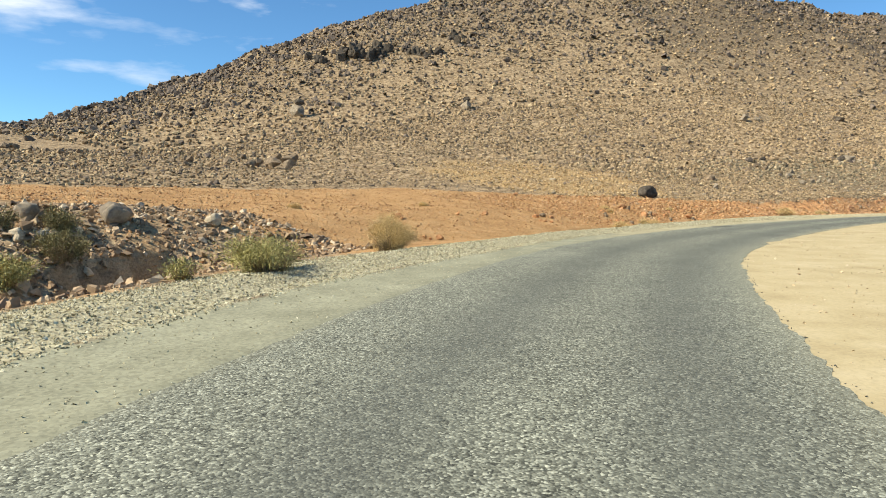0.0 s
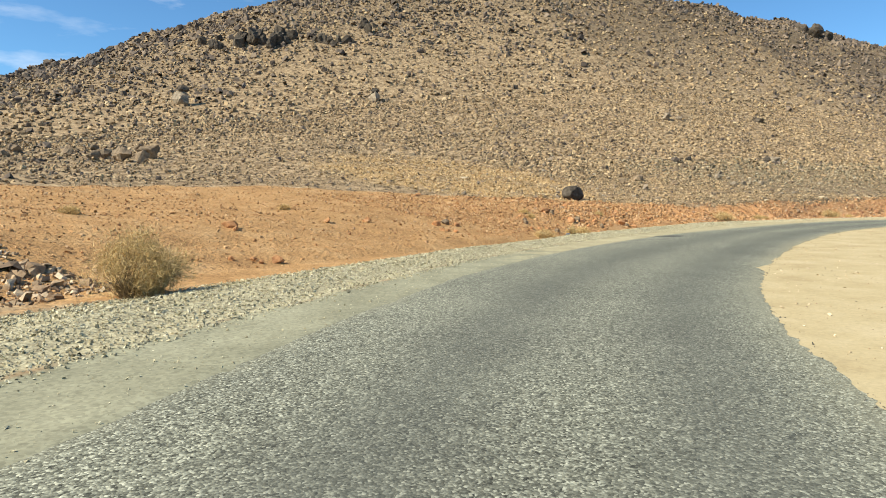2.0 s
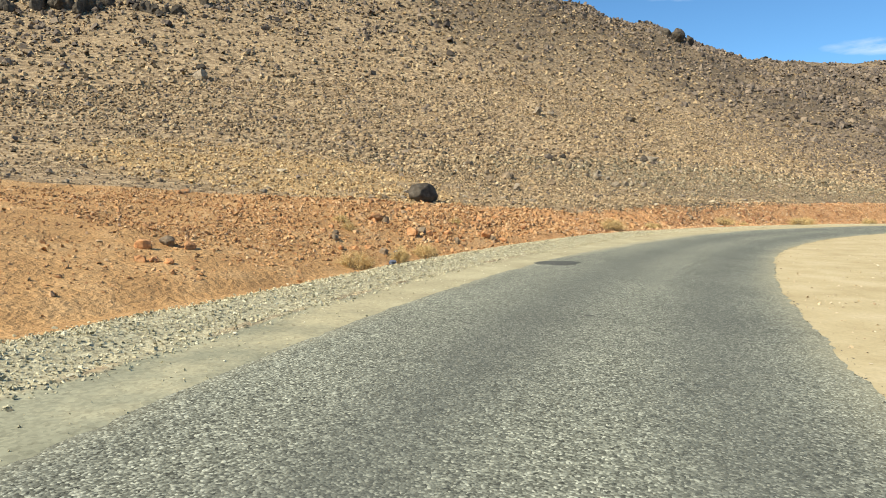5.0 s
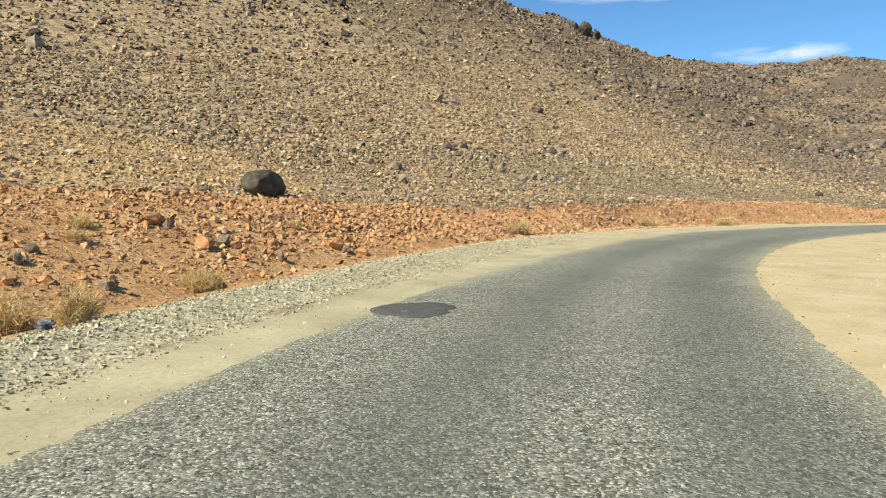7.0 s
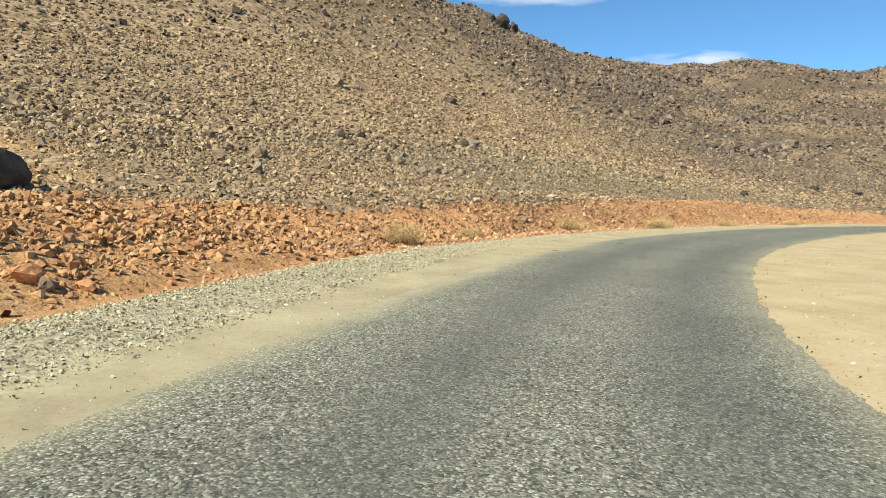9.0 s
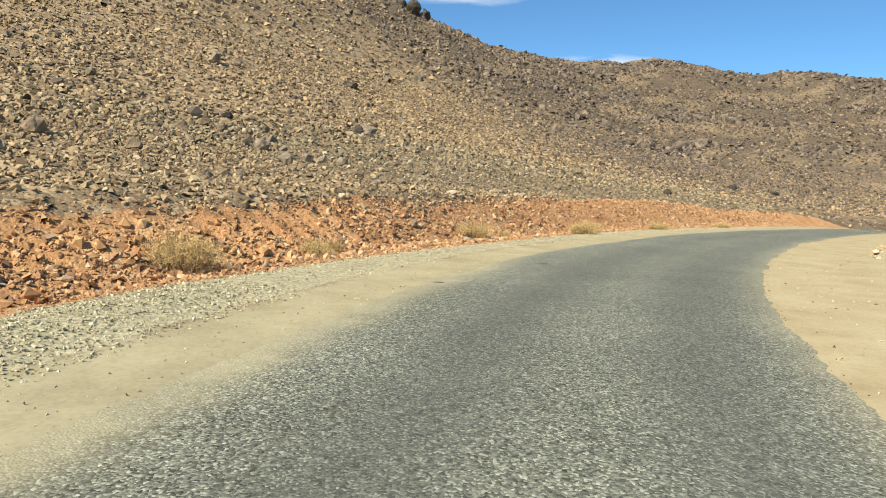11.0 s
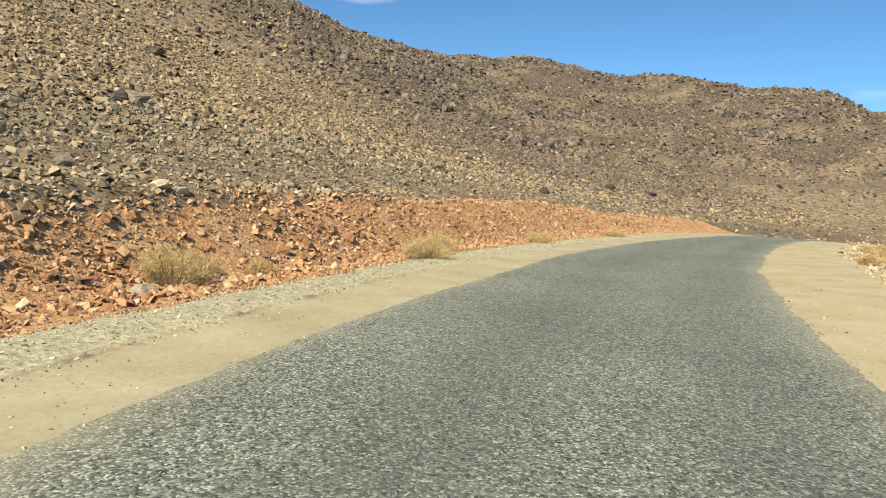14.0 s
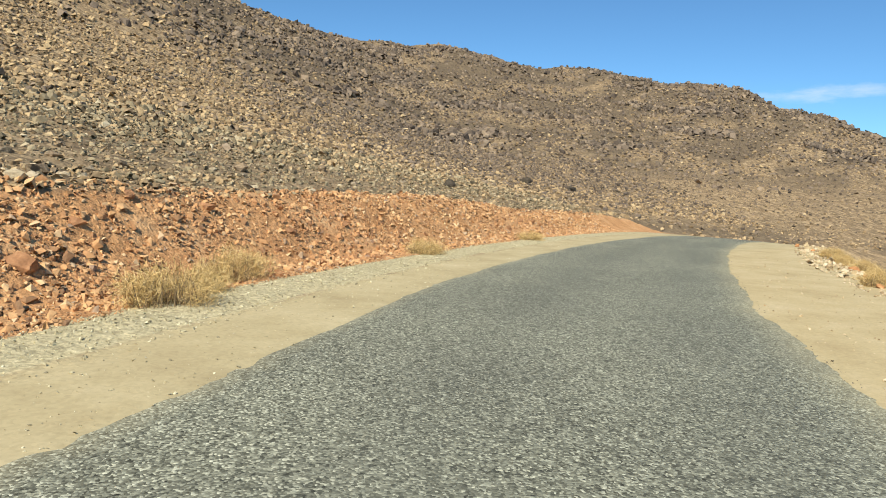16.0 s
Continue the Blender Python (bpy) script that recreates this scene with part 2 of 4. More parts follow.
def ground_material():
    m, n, l, b = material("desert soil", 0.95, 0.15)
    pos = n.new("ShaderNodeNewGeometry").outputs["Position"]
    big, mid, fine = noise_node(n, l, pos, 0.09, 4), noise_node(n, l, pos, 0.9, 6), noise_node(n, l, pos, 14, 5, 0.7)
    pebbles, cobbles = voronoi_node(n, l, pos, 7.0), voronoi_node(n, l, pos, 2.6)
    # hill: brown gravelly soil, warmer and paler in patches
    hill = ramp_node(n, l, mid, [(0.3, (0.25, 0.165, 0.085)), (0.52, (0.40, 0.268, 0.14)), (0.72, (0.54, 0.375, 0.205))])
    hill = mix_node(n, l, math_node(n, l, "MULTIPLY", big, 0.75), hill, (0.33, 0.235, 0.12))
    hill = mix_node(n, l, 0.6, hill, ramp_node(n, l, pebbles.outputs["Color"], [(0.1, (0.13, 0.092, 0.058)), (0.5, (0.38, 0.265, 0.155)), (0.9, (0.60, 0.44, 0.26))]))
    hill = mix_node(n, l, 0.62, hill, ramp_node(n, l, cobbles.outputs["Color"], [(0.1, (0.085, 0.066, 0.046)), (0.5, (0.30, 0.215, 0.125)), (0.9, (0.58, 0.435, 0.26))]))
    hill = mix_node(n, l, attribute_node(n, "scree"), hill, mix_node(n, l, 0.8, hill, (0.115, 0.09, 0.064)))
    hill = mix_node(n, l, attribute_node(n, "warm"), hill, ramp_node(n, l, fine, [(0.3, (0.36, 0.235, 0.105)), (0.5, (0.50, 0.335, 0.155)), (0.72, (0.60, 0.42, 0.21))]))
    orange = ramp_node(n, l, mid, [(0.28, (0.36, 0.205, 0.088)), (0.5, (0.48, 0.28, 0.12)), (0.75, (0.56, 0.36, 0.175))])
    red = ramp_node(n, l, mid, [(0.28, (0.42, 0.215, 0.095)), (0.5, (0.56, 0.305, 0.14)), (0.75, (0.64, 0.40, 0.21))])
    orange = mix_node(n, l, attribute_node(n, "red"), orange, red)
    sand = ramp_node(n, l, mid, [(0.25, (0.42, 0.325, 0.175)), (0.5, (0.51, 0.41, 0.23)), (0.75, (0.58, 0.475, 0.29))])
    sand = mix_node(n, l, attribute_node(n, "pale"), sand, ramp_node(n, l, mid, [(0.3, (0.35, 0.30, 0.18)), (0.7, (0.50, 0.44, 0.27))]))
    gravel = ramp_node(n, l, fine, [(0.3, (0.30, 0.26, 0.165)), (0.5, (0.45, 0.40, 0.255)), (0.7, (0.58, 0.525, 0.345))])
    gravel = mix_node(n, l, attribute_node(n, "thin"), gravel, ramp_node(n, l, fine, [(0.3, (0.42, 0.36, 0.215)), (0.7, (0.62, 0.535, 0.33))]))
    dust = ramp_node(n, l, mid, [(0.3, (0.255, 0.245, 0.163)), (0.7, (0.385, 0.368, 0.25))])

    def edge(name):
        a = attribute_node(n, name)
        wob = math_node(n, l, "MULTIPLY", math_node(n, l, "SUBTRACT", mid, 0.5), 1.1)
        e = math_node(n, l, "ADD", a, math_node(n, l, "MULTIPLY", wob, 0.9))
        return math_node(n, l, "MULTIPLY", math_node(n, l, "SUBTRACT", e, 0.36), 3.5, True)
    col = mix_node(n, l, edge("orange"), hill, orange)
    col = mix_node(n, l, edge("gravel"), col, gravel)
    col = mix_node(n, l, edge("dust"), col, dust)
    col = mix_node(n, l, edge("sand"), col, sand)
    grit = voronoi_node(n, l, pos, 34.0)
    smoothed = math_node(n, l, "MAXIMUM", attribute_node(n, "sand"), math_node(n, l, "MULTIPLY", attribute_node(n, "dust"), 0.3))
    col = mix_node(n, l, math_node(n, l, "SUBTRACT", 0.7, math_node(n, l, "MULTIPLY", smoothed, 0.5)), col, ramp_node(n, l, grit.outputs["Color"], [(0.1, (0.62, 0.62, 0.62)), (0.5, (0.98, 0.98, 0.98)), (0.92, (1.22, 1.22, 1.2))]), "MULTIPLY")
    speck = ramp_node(n, l, fine, [(0.3, (0.72, 0.70, 0.68)), (0.5, (1, 1, 1)), (0.75, (1.12, 1.12, 1.12))])
    col = mix_node(n, l, math_node(n, l, "SUBTRACT", 0.8, math_node(n, l, "MULTIPLY", smoothed, 0.45)), col, speck, "MULTIPLY")
    l.new(col, b.inputs["Base Color"])
    h = math_node(n, l, "ADD", math_node(n, l, "MULTIPLY", fine, 0.25), math_node(n, l, "ADD", math_node(n, l, "ADD", mid, math_node(n, l, "MULTIPLY", math_node(n, l, "MULTIPLY", cobbles.outputs["Distance"], -0.6), math_node(n, l, "SUBTRACT", 1.0, math_node(n, l, "MAXIMUM", attribute_node(n, "gravel"), attribute_node(n, "orange")), True))), math_node(n, l, "MULTIPLY", math_node(n, l, "MULTIPLY", pebbles.outputs["Distance"], -0.45), math_node(n, l, "SUBTRACT", 1.0, math_node(n, l, "MULTIPLY", math_node(n, l, "MAXIMUM", attribute_node(n, "gravel"), attribute_node(n, "orange")), 0.7), True))))
    clods = math_node(n, l, "MULTIPLY", noise_node(n, l, pos, 7.5, 4, 0.6), math_node(n, l, "MULTIPLY", attribute_node(n, "orange"), 0.9))
    h = math_node(n, l, "ADD", h, clods)
    calm = math_node(n, l, "SUBTRACT", 1.0, math_node(n, l, "MULTIPLY", math_node(n, l, "MAXIMUM", attribute_node(n, "sand"), attribute_node(n, "dust")), 0.96), True)
    bump_node(n, l, b, math_node(n, l, "MULTIPLY", h, calm), 0.7, 0.12)
    return m


def stone_material(name, stops, dusty, grain=9.0):
    m, n, l, b = material(name, 0.85, 0.25)
    geo = n.new("ShaderNodeNewGeometry")
    pos = geo.outputs["Position"]
    base = ramp_node(n, l, geo.outputs["Random Per Island"], stops)
    f = noise_node(n, l, pos, grain, 5, 0.65)
    base = mix_node(n, l, 0.7, base, ramp_node(n, l, f, [(0.3, (0.6, 0.58, 0.56)), (0.55, (1, 1, 1)), (0.75, (1.25, 1.22, 1.18))]), "MULTIPLY")
    patches = noise_node(n, l, pos, 0.12, 3)
    base = mix_node(n, l, math_node(n, l, "MULTIPLY", math_node(n, l, "SUBTRACT", patches, 0.36), 1.6, True), base, mix_node(n, l, 0.5, base, dusty))
    l.new(base, b.inputs["Base Color"])
    bump_node(n, l, b, f, 0.4, 0.05)
    return m


def rock_material(name, lo, mid, hi, scale=3.0, rough=0.85):
    """One solid rock: mottled, with object-to-object variation."""
    m, n, l, b = material(name, rough, 0.3)
    co = n.new("ShaderNodeTexCoord").outputs["Object"]
    rnd = n.new("ShaderNodeObjectInfo").outputs["Random"]
    f, g = noise_node(n, l, co, scale, 7, 0.65), noise_node(n, l, co, scale * 7, 4)
    col = ramp_node(n, l, f, [(0.3, lo), (0.5, mid), (0.7, hi)])
    col = mix_node(n, l, 0.6, col, ramp_node(n, l, g, [(0.3, (0.7, 0.7, 0.7)), (0.7, (1.2, 1.2, 1.2))]), "MULTIPLY")
    col = mix_node(n, l, 0.8, col, ramp_node(n, l, rnd, [(0.0, (0.72, 0.70, 0.68)), (1.0, (1.2, 1.16, 1.1))]), "MULTIPLY")
    l.new(col, b.inputs["Base Color"])
    bump_node(n, l, b, math_node(n, l, "ADD", f, math_node(n, l, "MULTIPLY", g, 0.3)), 0.6, 0.06)
    return m


def asphalt_material():
    m, n, l, b = material("chip-seal asphalt", 0.85, 0.3)
    pos = n.new("ShaderNodeNewGeometry").outputs["Position"]
    chips = voronoi_node(n, l, pos, 62.0)
    chips2 = voronoi_node(n, l, pos, 28.0)
    big, mid, fine = noise_node(n, l, pos, 0.35, 4), noise_node(n, l, pos, 2.2, 5), noise_node(n, l, pos, 60, 3)
    col = ramp_node(n, l, chips.outputs["Color"], [(0.1, (0.024, 0.024, 0.018)), (0.4, (0.11, 0.11, 0.082)), (0.7, (0.29, 0.29, 0.218)), (0.95, (0.73, 0.72, 0.55))])
    col2 = ramp_node(n, l, chips2.outputs["Color"], [(0.12, (0.04, 0.04, 0.03)), (0.45, (0.18, 0.18, 0.135)), (0.9, (0.38, 0.375, 0.28))])
    col = mix_node(n, l, 0.3, col, col2)
    # polished wheel tracks and dust drifting in from the edges
    track, dust = attribute_node(n, "track"), attribute_node(n, "dust")
    col = mix_node(n, l, math_node(n, l, "MULTIPLY", track, 0.8), col, mix_node(n, l, 0.7, col, (0.095, 0.098, 0.082)))
    drifted = math_node(n, l, "MULTIPLY", math_node(n, l, "MULTIPLY", dust, math_node(n, l, "ADD", math_node(n, l, "MULTIPLY", mid, 1.5), 0.3)), 1.0, True)
    col = mix_node(n, l, math_node(n, l, "MULTIPLY", drifted, 0.82), col, mix_node(n, l, attribute_node(n, "pale"), (0.29, 0.275, 0.19), (0.43, 0.375, 0.23)))
    col = mix_node(n, l, 0.8, col, ramp_node(n, l, big, [(0.3, (0.9, 0.9, 0.9)), (0.7, (1.24, 1.24, 1.21))]), "MULTIPLY")
    l.new(col, b.inputs["Base Color"])
    h = math_node(n, l, "ADD", math_node(n, l, "MULTIPLY", chips.outputs["Distance"], -1.0), math_node(n, l, "MULTIPLY", fine, 0.2))
    bump_node(n, l, b, h, 0.35, 0.012)
    return m


def plain_material(name, lo, hi, scale=8.0, rough=0.7):
    m, n, l, b = material(name, rough, 0.3)
    co = n.new("ShaderNodeTexCoord").outputs["Object"]
    f = noise_node(n, l, co, scale, 5)
    l.new(ramp_node(n, l, f, [(0.3, lo), (0.7, hi)]), b.inputs["Base Color"])
    return m


def leaf_material(name, lo, mid, hi):
    m, n, l, b = material(name, 0.8, 0.2)
    geo = n.new("ShaderNodeNewGeometry")
    l.new(ramp_node(n, l, geo.outputs["Random Per Island"], [(0.0, lo), (0.5, mid), (1.0, hi)]), b.inputs["Base Color"])
    b.inputs["Subsurface Weight"].default_value = 0.0
    return m


SOIL = ground_material()
ASPHALT = asphalt_material()
HILL_STONE = stone_material("weathered brown stone", [(0.0, (0.13, 0.094, 0.058)), (0.3, (0.285, 0.203, 0.117)), (0.6, (0.42, 0.298, 0.167)), (0.9, (0.53, 0.39, 0.22)), (1.0, (0.60, 0.46, 0.275))], (0.40, 0.28, 0.145))
OLIVE_STONE = stone_material("olive varnished stone", [(0.0, (0.10, 0.083, 0.055)), (0.35, (0.205, 0.168, 0.106)), (0.7, (0.33, 0.265, 0.165)), (0.95, (0.46, 0.37, 0.23)), (1.0, (0.62, 0.53, 0.37))], (0.30, 0.24, 0.145))
TAN_STONE = stone_material("yellow-tan gravel", [(0.0, (0.22, 0.14, 0.066)), (0.35, (0.44, 0.29, 0.135)), (0.75, (0.60, 0.42, 0.205)), (1.0, (0.72, 0.55, 0.32))], (0.46, 0.30, 0.14))
CRAG_STONE = stone_material("dark varnished stone", [(0.0, (0.07, 0.056, 0.046)), (0.4, (0.15, 0.119, 0.093)), (0.75, (0.238, 0.184, 0.135)), (1.0, (0.34, 0.26, 0.18))], (0.26, 0.19, 0.13))
ORANGE_STONE = stone_material("orange rubble stone", [(0.0, (0.28, 0.145, 0.07)), (0.35, (0.48, 0.265, 0.115)), (0.75, (0.58, 0.345, 0.16)), (0.95, (0.62, 0.42, 0.23)), (1.0, (0.36, 0.24, 0.15))], (0.50, 0.28, 0.125))
RED_STONE = stone_material("red rubble stone", [(0.0, (0.21, 0.13, 0.078)), (0.25, (0.42, 0.236, 0.115)), (0.55, (0.58, 0.34, 0.162)), (0.82, (0.67, 0.425, 0.215)), (0.94, (0.70, 0.52, 0.31)), (1.0, (0.29, 0.22, 0.165))], (0.52, 0.23, 0.10))
GRAVEL_STONE = stone_material("pale crushed gravel", [(0.0, (0.22, 0.19, 0.118)), (0.3, (0.44, 0.385, 0.235)), (0.7, (0.62, 0.555, 0.355)), (1.0, (0.78, 0.72, 0.51))], (0.50, 0.44, 0.30), 30)
SAND_STONE = stone_material("pale sandy pebbles", [(0.0, (0.30, 0.22, 0.13)), (0.4, (0.52, 0.40, 0.24)), (1.0, (0.72, 0.6, 0.42))], (0.6, 0.46, 0.26), 30)
DARK_ROCK = rock_material("dark basalt", (0.045, 0.038, 0.030), (0.092, 0.076, 0.058), (0.16, 0.135, 0.105), 3.0, 1.0)
BROWN_ROCK = rock_material("brown hill rock", (0.12, 0.092, 0.064), (0.24, 0.18, 0.118), (0.38, 0.285, 0.185))
PALE_ROCK = rock_material("pale limestone", (0.36, 0.29, 0.19), (0.55, 0.46, 0.32), (0.72, 0.63, 0.47))
GREY_ROCK = rock_material("grey stone", (0.16, 0.128, 0.092), (0.30, 0.245, 0.175), (0.45, 0.375, 0.27))
ORANGE_ROCK = rock_material("orange sandstone", (0.30, 0.135, 0.06), (0.52, 0.27, 0.12), (0.66, 0.42, 0.22))
RED_ROCK = rock_material("rust red rock", (0.22, 0.11, 0.06), (0.39, 0.205, 0.105), (0.52, 0.31, 0.17))
TWIG = plain_material("dry twig", (0.16, 0.11, 0.06), (0.30, 0.22, 0.12), 20)
GREEN_LEAF = leaf_material("grey-green leaf", (0.20, 0.18, 0.06), (0.38, 0.335, 0.12), (0.55, 0.48, 0.21))
DARK_LEAF = leaf_material("dark olive leaf", (0.11, 0.095, 0.04), (0.22, 0.185, 0.08), (0.34, 0.29, 0.135))
DRY_LEAF = leaf_material("dry straw leaf", (0.39, 0.27, 0.105), (0.59, 0.42, 0.18), (0.75, 0.56, 0.28))
TAR_CRUMB = stone_material("asphalt crumbs", [(0.0, (0.03, 0.03, 0.026)), (0.6, (0.08, 0.08, 0.066)), (1.0, (0.2, 0.19, 0.15))], (0.3, 0.25, 0.16), 40)
TAR = plain_material("worn tar", (0.055, 0.055, 0.046), (0.135, 0.133, 0.11), 32, 0.85)
BLUE = plain_material("blue plastic film", (0.085, 0.095, 0.125), (0.17, 0.185, 0.22), 9, 0.4)

# ---- ground and road ----
def mesh_object(name, co, faces, mat, smooth_faces=False, owner=None, label=""):
    """One mesh object out of arrays: co (n, 3), faces (m, 3 or 4)."""
    me = bpy.data.meshes.new(name)
    co, faces = np.ascontiguousarray(co, np.float32), np.ascontiguousarray(faces, np.int32)
    k = faces.shape[1]
    me.vertices.add(len(co))
    me.vertices.foreach_set("co", co.ravel())
    me.loops.add(faces.size)
    me.loops.foreach_set("vertex_index", faces.ravel())
    me.polygons.add(len(faces))
    me.polygons.foreach_set("loop_start", np.arange(0, faces.size, k, dtype=np.int32))
    me.polygons.foreach_set("use_smooth", np.full(len(faces), smooth_faces))
    me.update(calc_edges=True)
    me.materials.append(mat)
    ob = new(name, me)
    if owner is not None:
        ob.parent = owner
    if label:
        ob["label"] = label
    return ob


def grid_faces(rows, cols, closed=False):
    i, j = np.meshgrid(np.arange(rows if closed else rows - 1), np.arange(cols - 1), indexing="ij")
    i2 = (i + 1) % rows
    return np.stack([i * cols + j, i * cols + j + 1, i2 * cols + j + 1, i2 * cols + j], -1).reshape(-1, 4)


def give(me, name, values):
    me.attributes.new(name, "FLOAT", "POINT").data.foreach_set("value", np.ascontiguousarray(values, np.float32).ravel())


def orange_limit(s):
    return np.interp(s, (0, 15, 23, 30, 36, 42, 48, 54, 58.5, 62, 72, 87, 103, 112), (21, 21.7, 21.5, 19.2, 14.0, 11.5, 8.8, 7.8, 7.4, 7.75, 8.3, 10.6, 15, 12))


def warm_ground(s, d):
    """A tongue of yellow-tan gravel on the slope above the orange flat."""
    return smooth(1.15, 0.75, np.hypot((s - 41.8) / 6.0, (d - 20.0) / 10.5))


def build_ground():
    lap = 2 * math.pi * BEND
    s_line = np.concatenate([np.arange(-12, 4, 0.5), np.arange(4, 15, 0.25), np.arange(15, 45, 0.5), np.arange(45, 64, 0.13), np.arange(64, 112, 0.5), np.arange(112, 170, 0.8), np.arange(170, lap - 12, 4.0)])
    d_line = np.concatenate([[-60.5, -50, -40, -30, -22, -16, -12, -9], np.arange(-7.5, -2.5, 0.5), np.arange(-2.5, 3.5, 0.15), np.arange(3.5, 12, 0.19),
                             np.arange(12, 24, 0.35), np.arange(24, 140, 0.8), np.arange(140, 240, 5.0), [250, 300, 400, 550, 800, 1200, 2000, 3400]])
    s, d = np.meshgrid(s_line, d_line, indexing="ij")
    x, y = to_xy(s, d)
    z = ground_z(x, y)
    far = smooth(200, 330, d)
    z = z * (1 - far) - 4.0 * far
    ob = mesh_object("ground", np.stack([x, y, z], -1).reshape(-1, 3), grid_faces(len(s_line), len(d_line), True), SOIL, True)
    s, d = to_sd(x, y)
    edge = orange_limit(s) + 1.2 * (fbm(x / 2.5, y / 2.5, 14, 3) - 0.44)
    go, gi = gravel_out(s) + 0.3 * (vnoise(s * 1.1, d, 2) - 0.5), gravel_in(s)
    live = smooth(-40, -10, s) * smooth(117, 104, s)
    orange = smooth(edge + 0.35, edge - 0.35, d) * smooth(go - 0.2, go + 0.15, d) * live
    orange = orange * (1 - 0.6 * smooth(17, 13, s) * smooth(15.5, 12.5, d))
    give(ob.data, "orange", orange)
    give(ob.data, "red", smooth(30, 56, s))
    up = d / np.interp(s, RIDGE_S, RIDGE_D)
    give(ob.data, "warm", 0.75 * warm_ground(s, d) * smooth(0.3, 0.55, fbm(x / 2.2, y / 2.2, 19, 3)))
    varnish = smooth(50, 60, s) * smooth(26, 12, d) * smooth(5.5, 7, d - drift(s)) * 0.5
    give(ob.data, "scree", np.clip(0.1 * smooth(0.14, 0.3, up) * smooth(70, 40, s) + smooth(0.5, 0.95, up) * (0.45 + 0.35 * smooth(60, 85, s)) + varnish + smooth(84, 118, s) * (0.25 + 0.75 * smooth(0.22, 0.6, up)) * smooth(4, 12, d), 0, 1) * (0.62 - 0.27 * smooth(90, 110, s) + (0.5 + 0.4 * smooth(90, 110, s)) * smooth(0.3, 0.58, fbm(x / 7.0, y / 5.0, 17, 4))))
    give(ob.data, "gravel", smooth(go + 0.15, go - 0.2, d) * smooth(gi - 0.25, gi + 0.25, d) * smooth(-60, -20, s) * smooth(110, 95, s))
    give(ob.data, "thin", smooth(34, 56, s) * 0.85)
    le = left_edge(s)
    near = smooth(-60, -20, s) * smooth(112, 98, s)
    band = smooth(gi + 0.25, gi - 0.25, d) * smooth(le - 1.0, le - 0.4, d)
    give(ob.data, "dust", band * (1 - smooth(44, 60, s)) * near)
    give(ob.data, "pale", smooth(0, 1, d) * (1 - 0.65 * smooth(36, 62, s)))
    inner = smooth(right_edge(s) + 0.8, right_edge(s) + 0.3, d) * smooth(-60, -40, d) * (1 - smooth(52, 66, s) * smooth(-5.0, -6.6, d - drift(s)))
    give(ob.data, "sand", np.clip(band * smooth(14, 34, s) + inner, 0, 1) * near)
    return tagged(ob, "stony tan and orange desert ground rising to a hill", "ground", kind="structure")


def build_road():
    s_line = np.arange(-20, 125, 0.09)
    w_line = np.concatenate([[0, 0.02], np.linspace(0.05, 1, 18)])
    rag_r = 0.17 * (fbm(s_line / 1.4, s_line * 0, 51, 4) - 0.47) + 0.045 * (vnoise(s_line * 5, s_line * 0, 55) - 0.5) + 0.05 * (vnoise(s_line * 13, s_line * 0, 56) - 0.5)
    rag_l = 0.3 * (fbm(s_line / 1.8, s_line * 0, 61, 4) - 0.47) + 0.1 * (vnoise(s_line * 6, s_line * 0, 66) - 0.5)
    lo, hi = right_edge(s_line) + rag_r, left_edge(s_line) + rag_l
    d = lo[:, None] + (hi - lo)[:, None] * w_line[None]
    s = np.repeat(s_line[:, None], len(w_line), 1)
    z = road_z(s) + 0.025 * np.sin(np.pi * w_line)[None] + 0.006 * (fbm(s * 0.6, d * 0.6, 71, 3) - 0.44)
    z = z - 0.008 * smooth(0.9, 1.0, w_line)[None]
    # a broken lip that goes down into the sand on both sides
    s = np.concatenate([s[:, :1], s, s[:, -1:]], 1)
    d = np.concatenate([d[:, :1] - 0.012, d, d[:, -1:] + 0.02], 1)
    z = np.concatenate([z[:, :1] - 0.12, z, z[:, -1:] - 0.12], 1)
    x, y = to_xy(s, d)
    ob = mesh_object("road", np.stack([x, y, z], -1).reshape(-1, 3), grid_faces(len(s_line), len(w_line) + 2), ASPHALT)
    across = np.concatenate([[0], w_line, [1]])[None].repeat(len(s_line), 0)
    bell = lambda c, h: np.exp(-((across - c) / h) ** 2)
    give(ob.data, "track", np.clip(bell(0.22, 0.13) + bell(0.62, 0.13), 0, 1) * (1 - 0.55 * smooth(46, 66, s)))
    give(ob.data, "dust", np.clip(smooth(0.94 - 0.1 * smooth(33, 42, s) * smooth(58, 50, s), 1.0, across) * (0.35 + 0.7 * smooth(33, 42, s) * smooth(58, 50, s)) + smooth(0.10, -0.02, across) * 0.5, 0, 1))
    give(ob.data, "pale", smooth(14, 36, s[:, :1]).repeat(across.shape[1], 1))
    return tagged(ob, "narrow grey chip-seal road with ragged dusty edges", "road", kind="structure")


build_ground()
build_road()

# ---- stones ----
rng = np.random.default_rng(7)


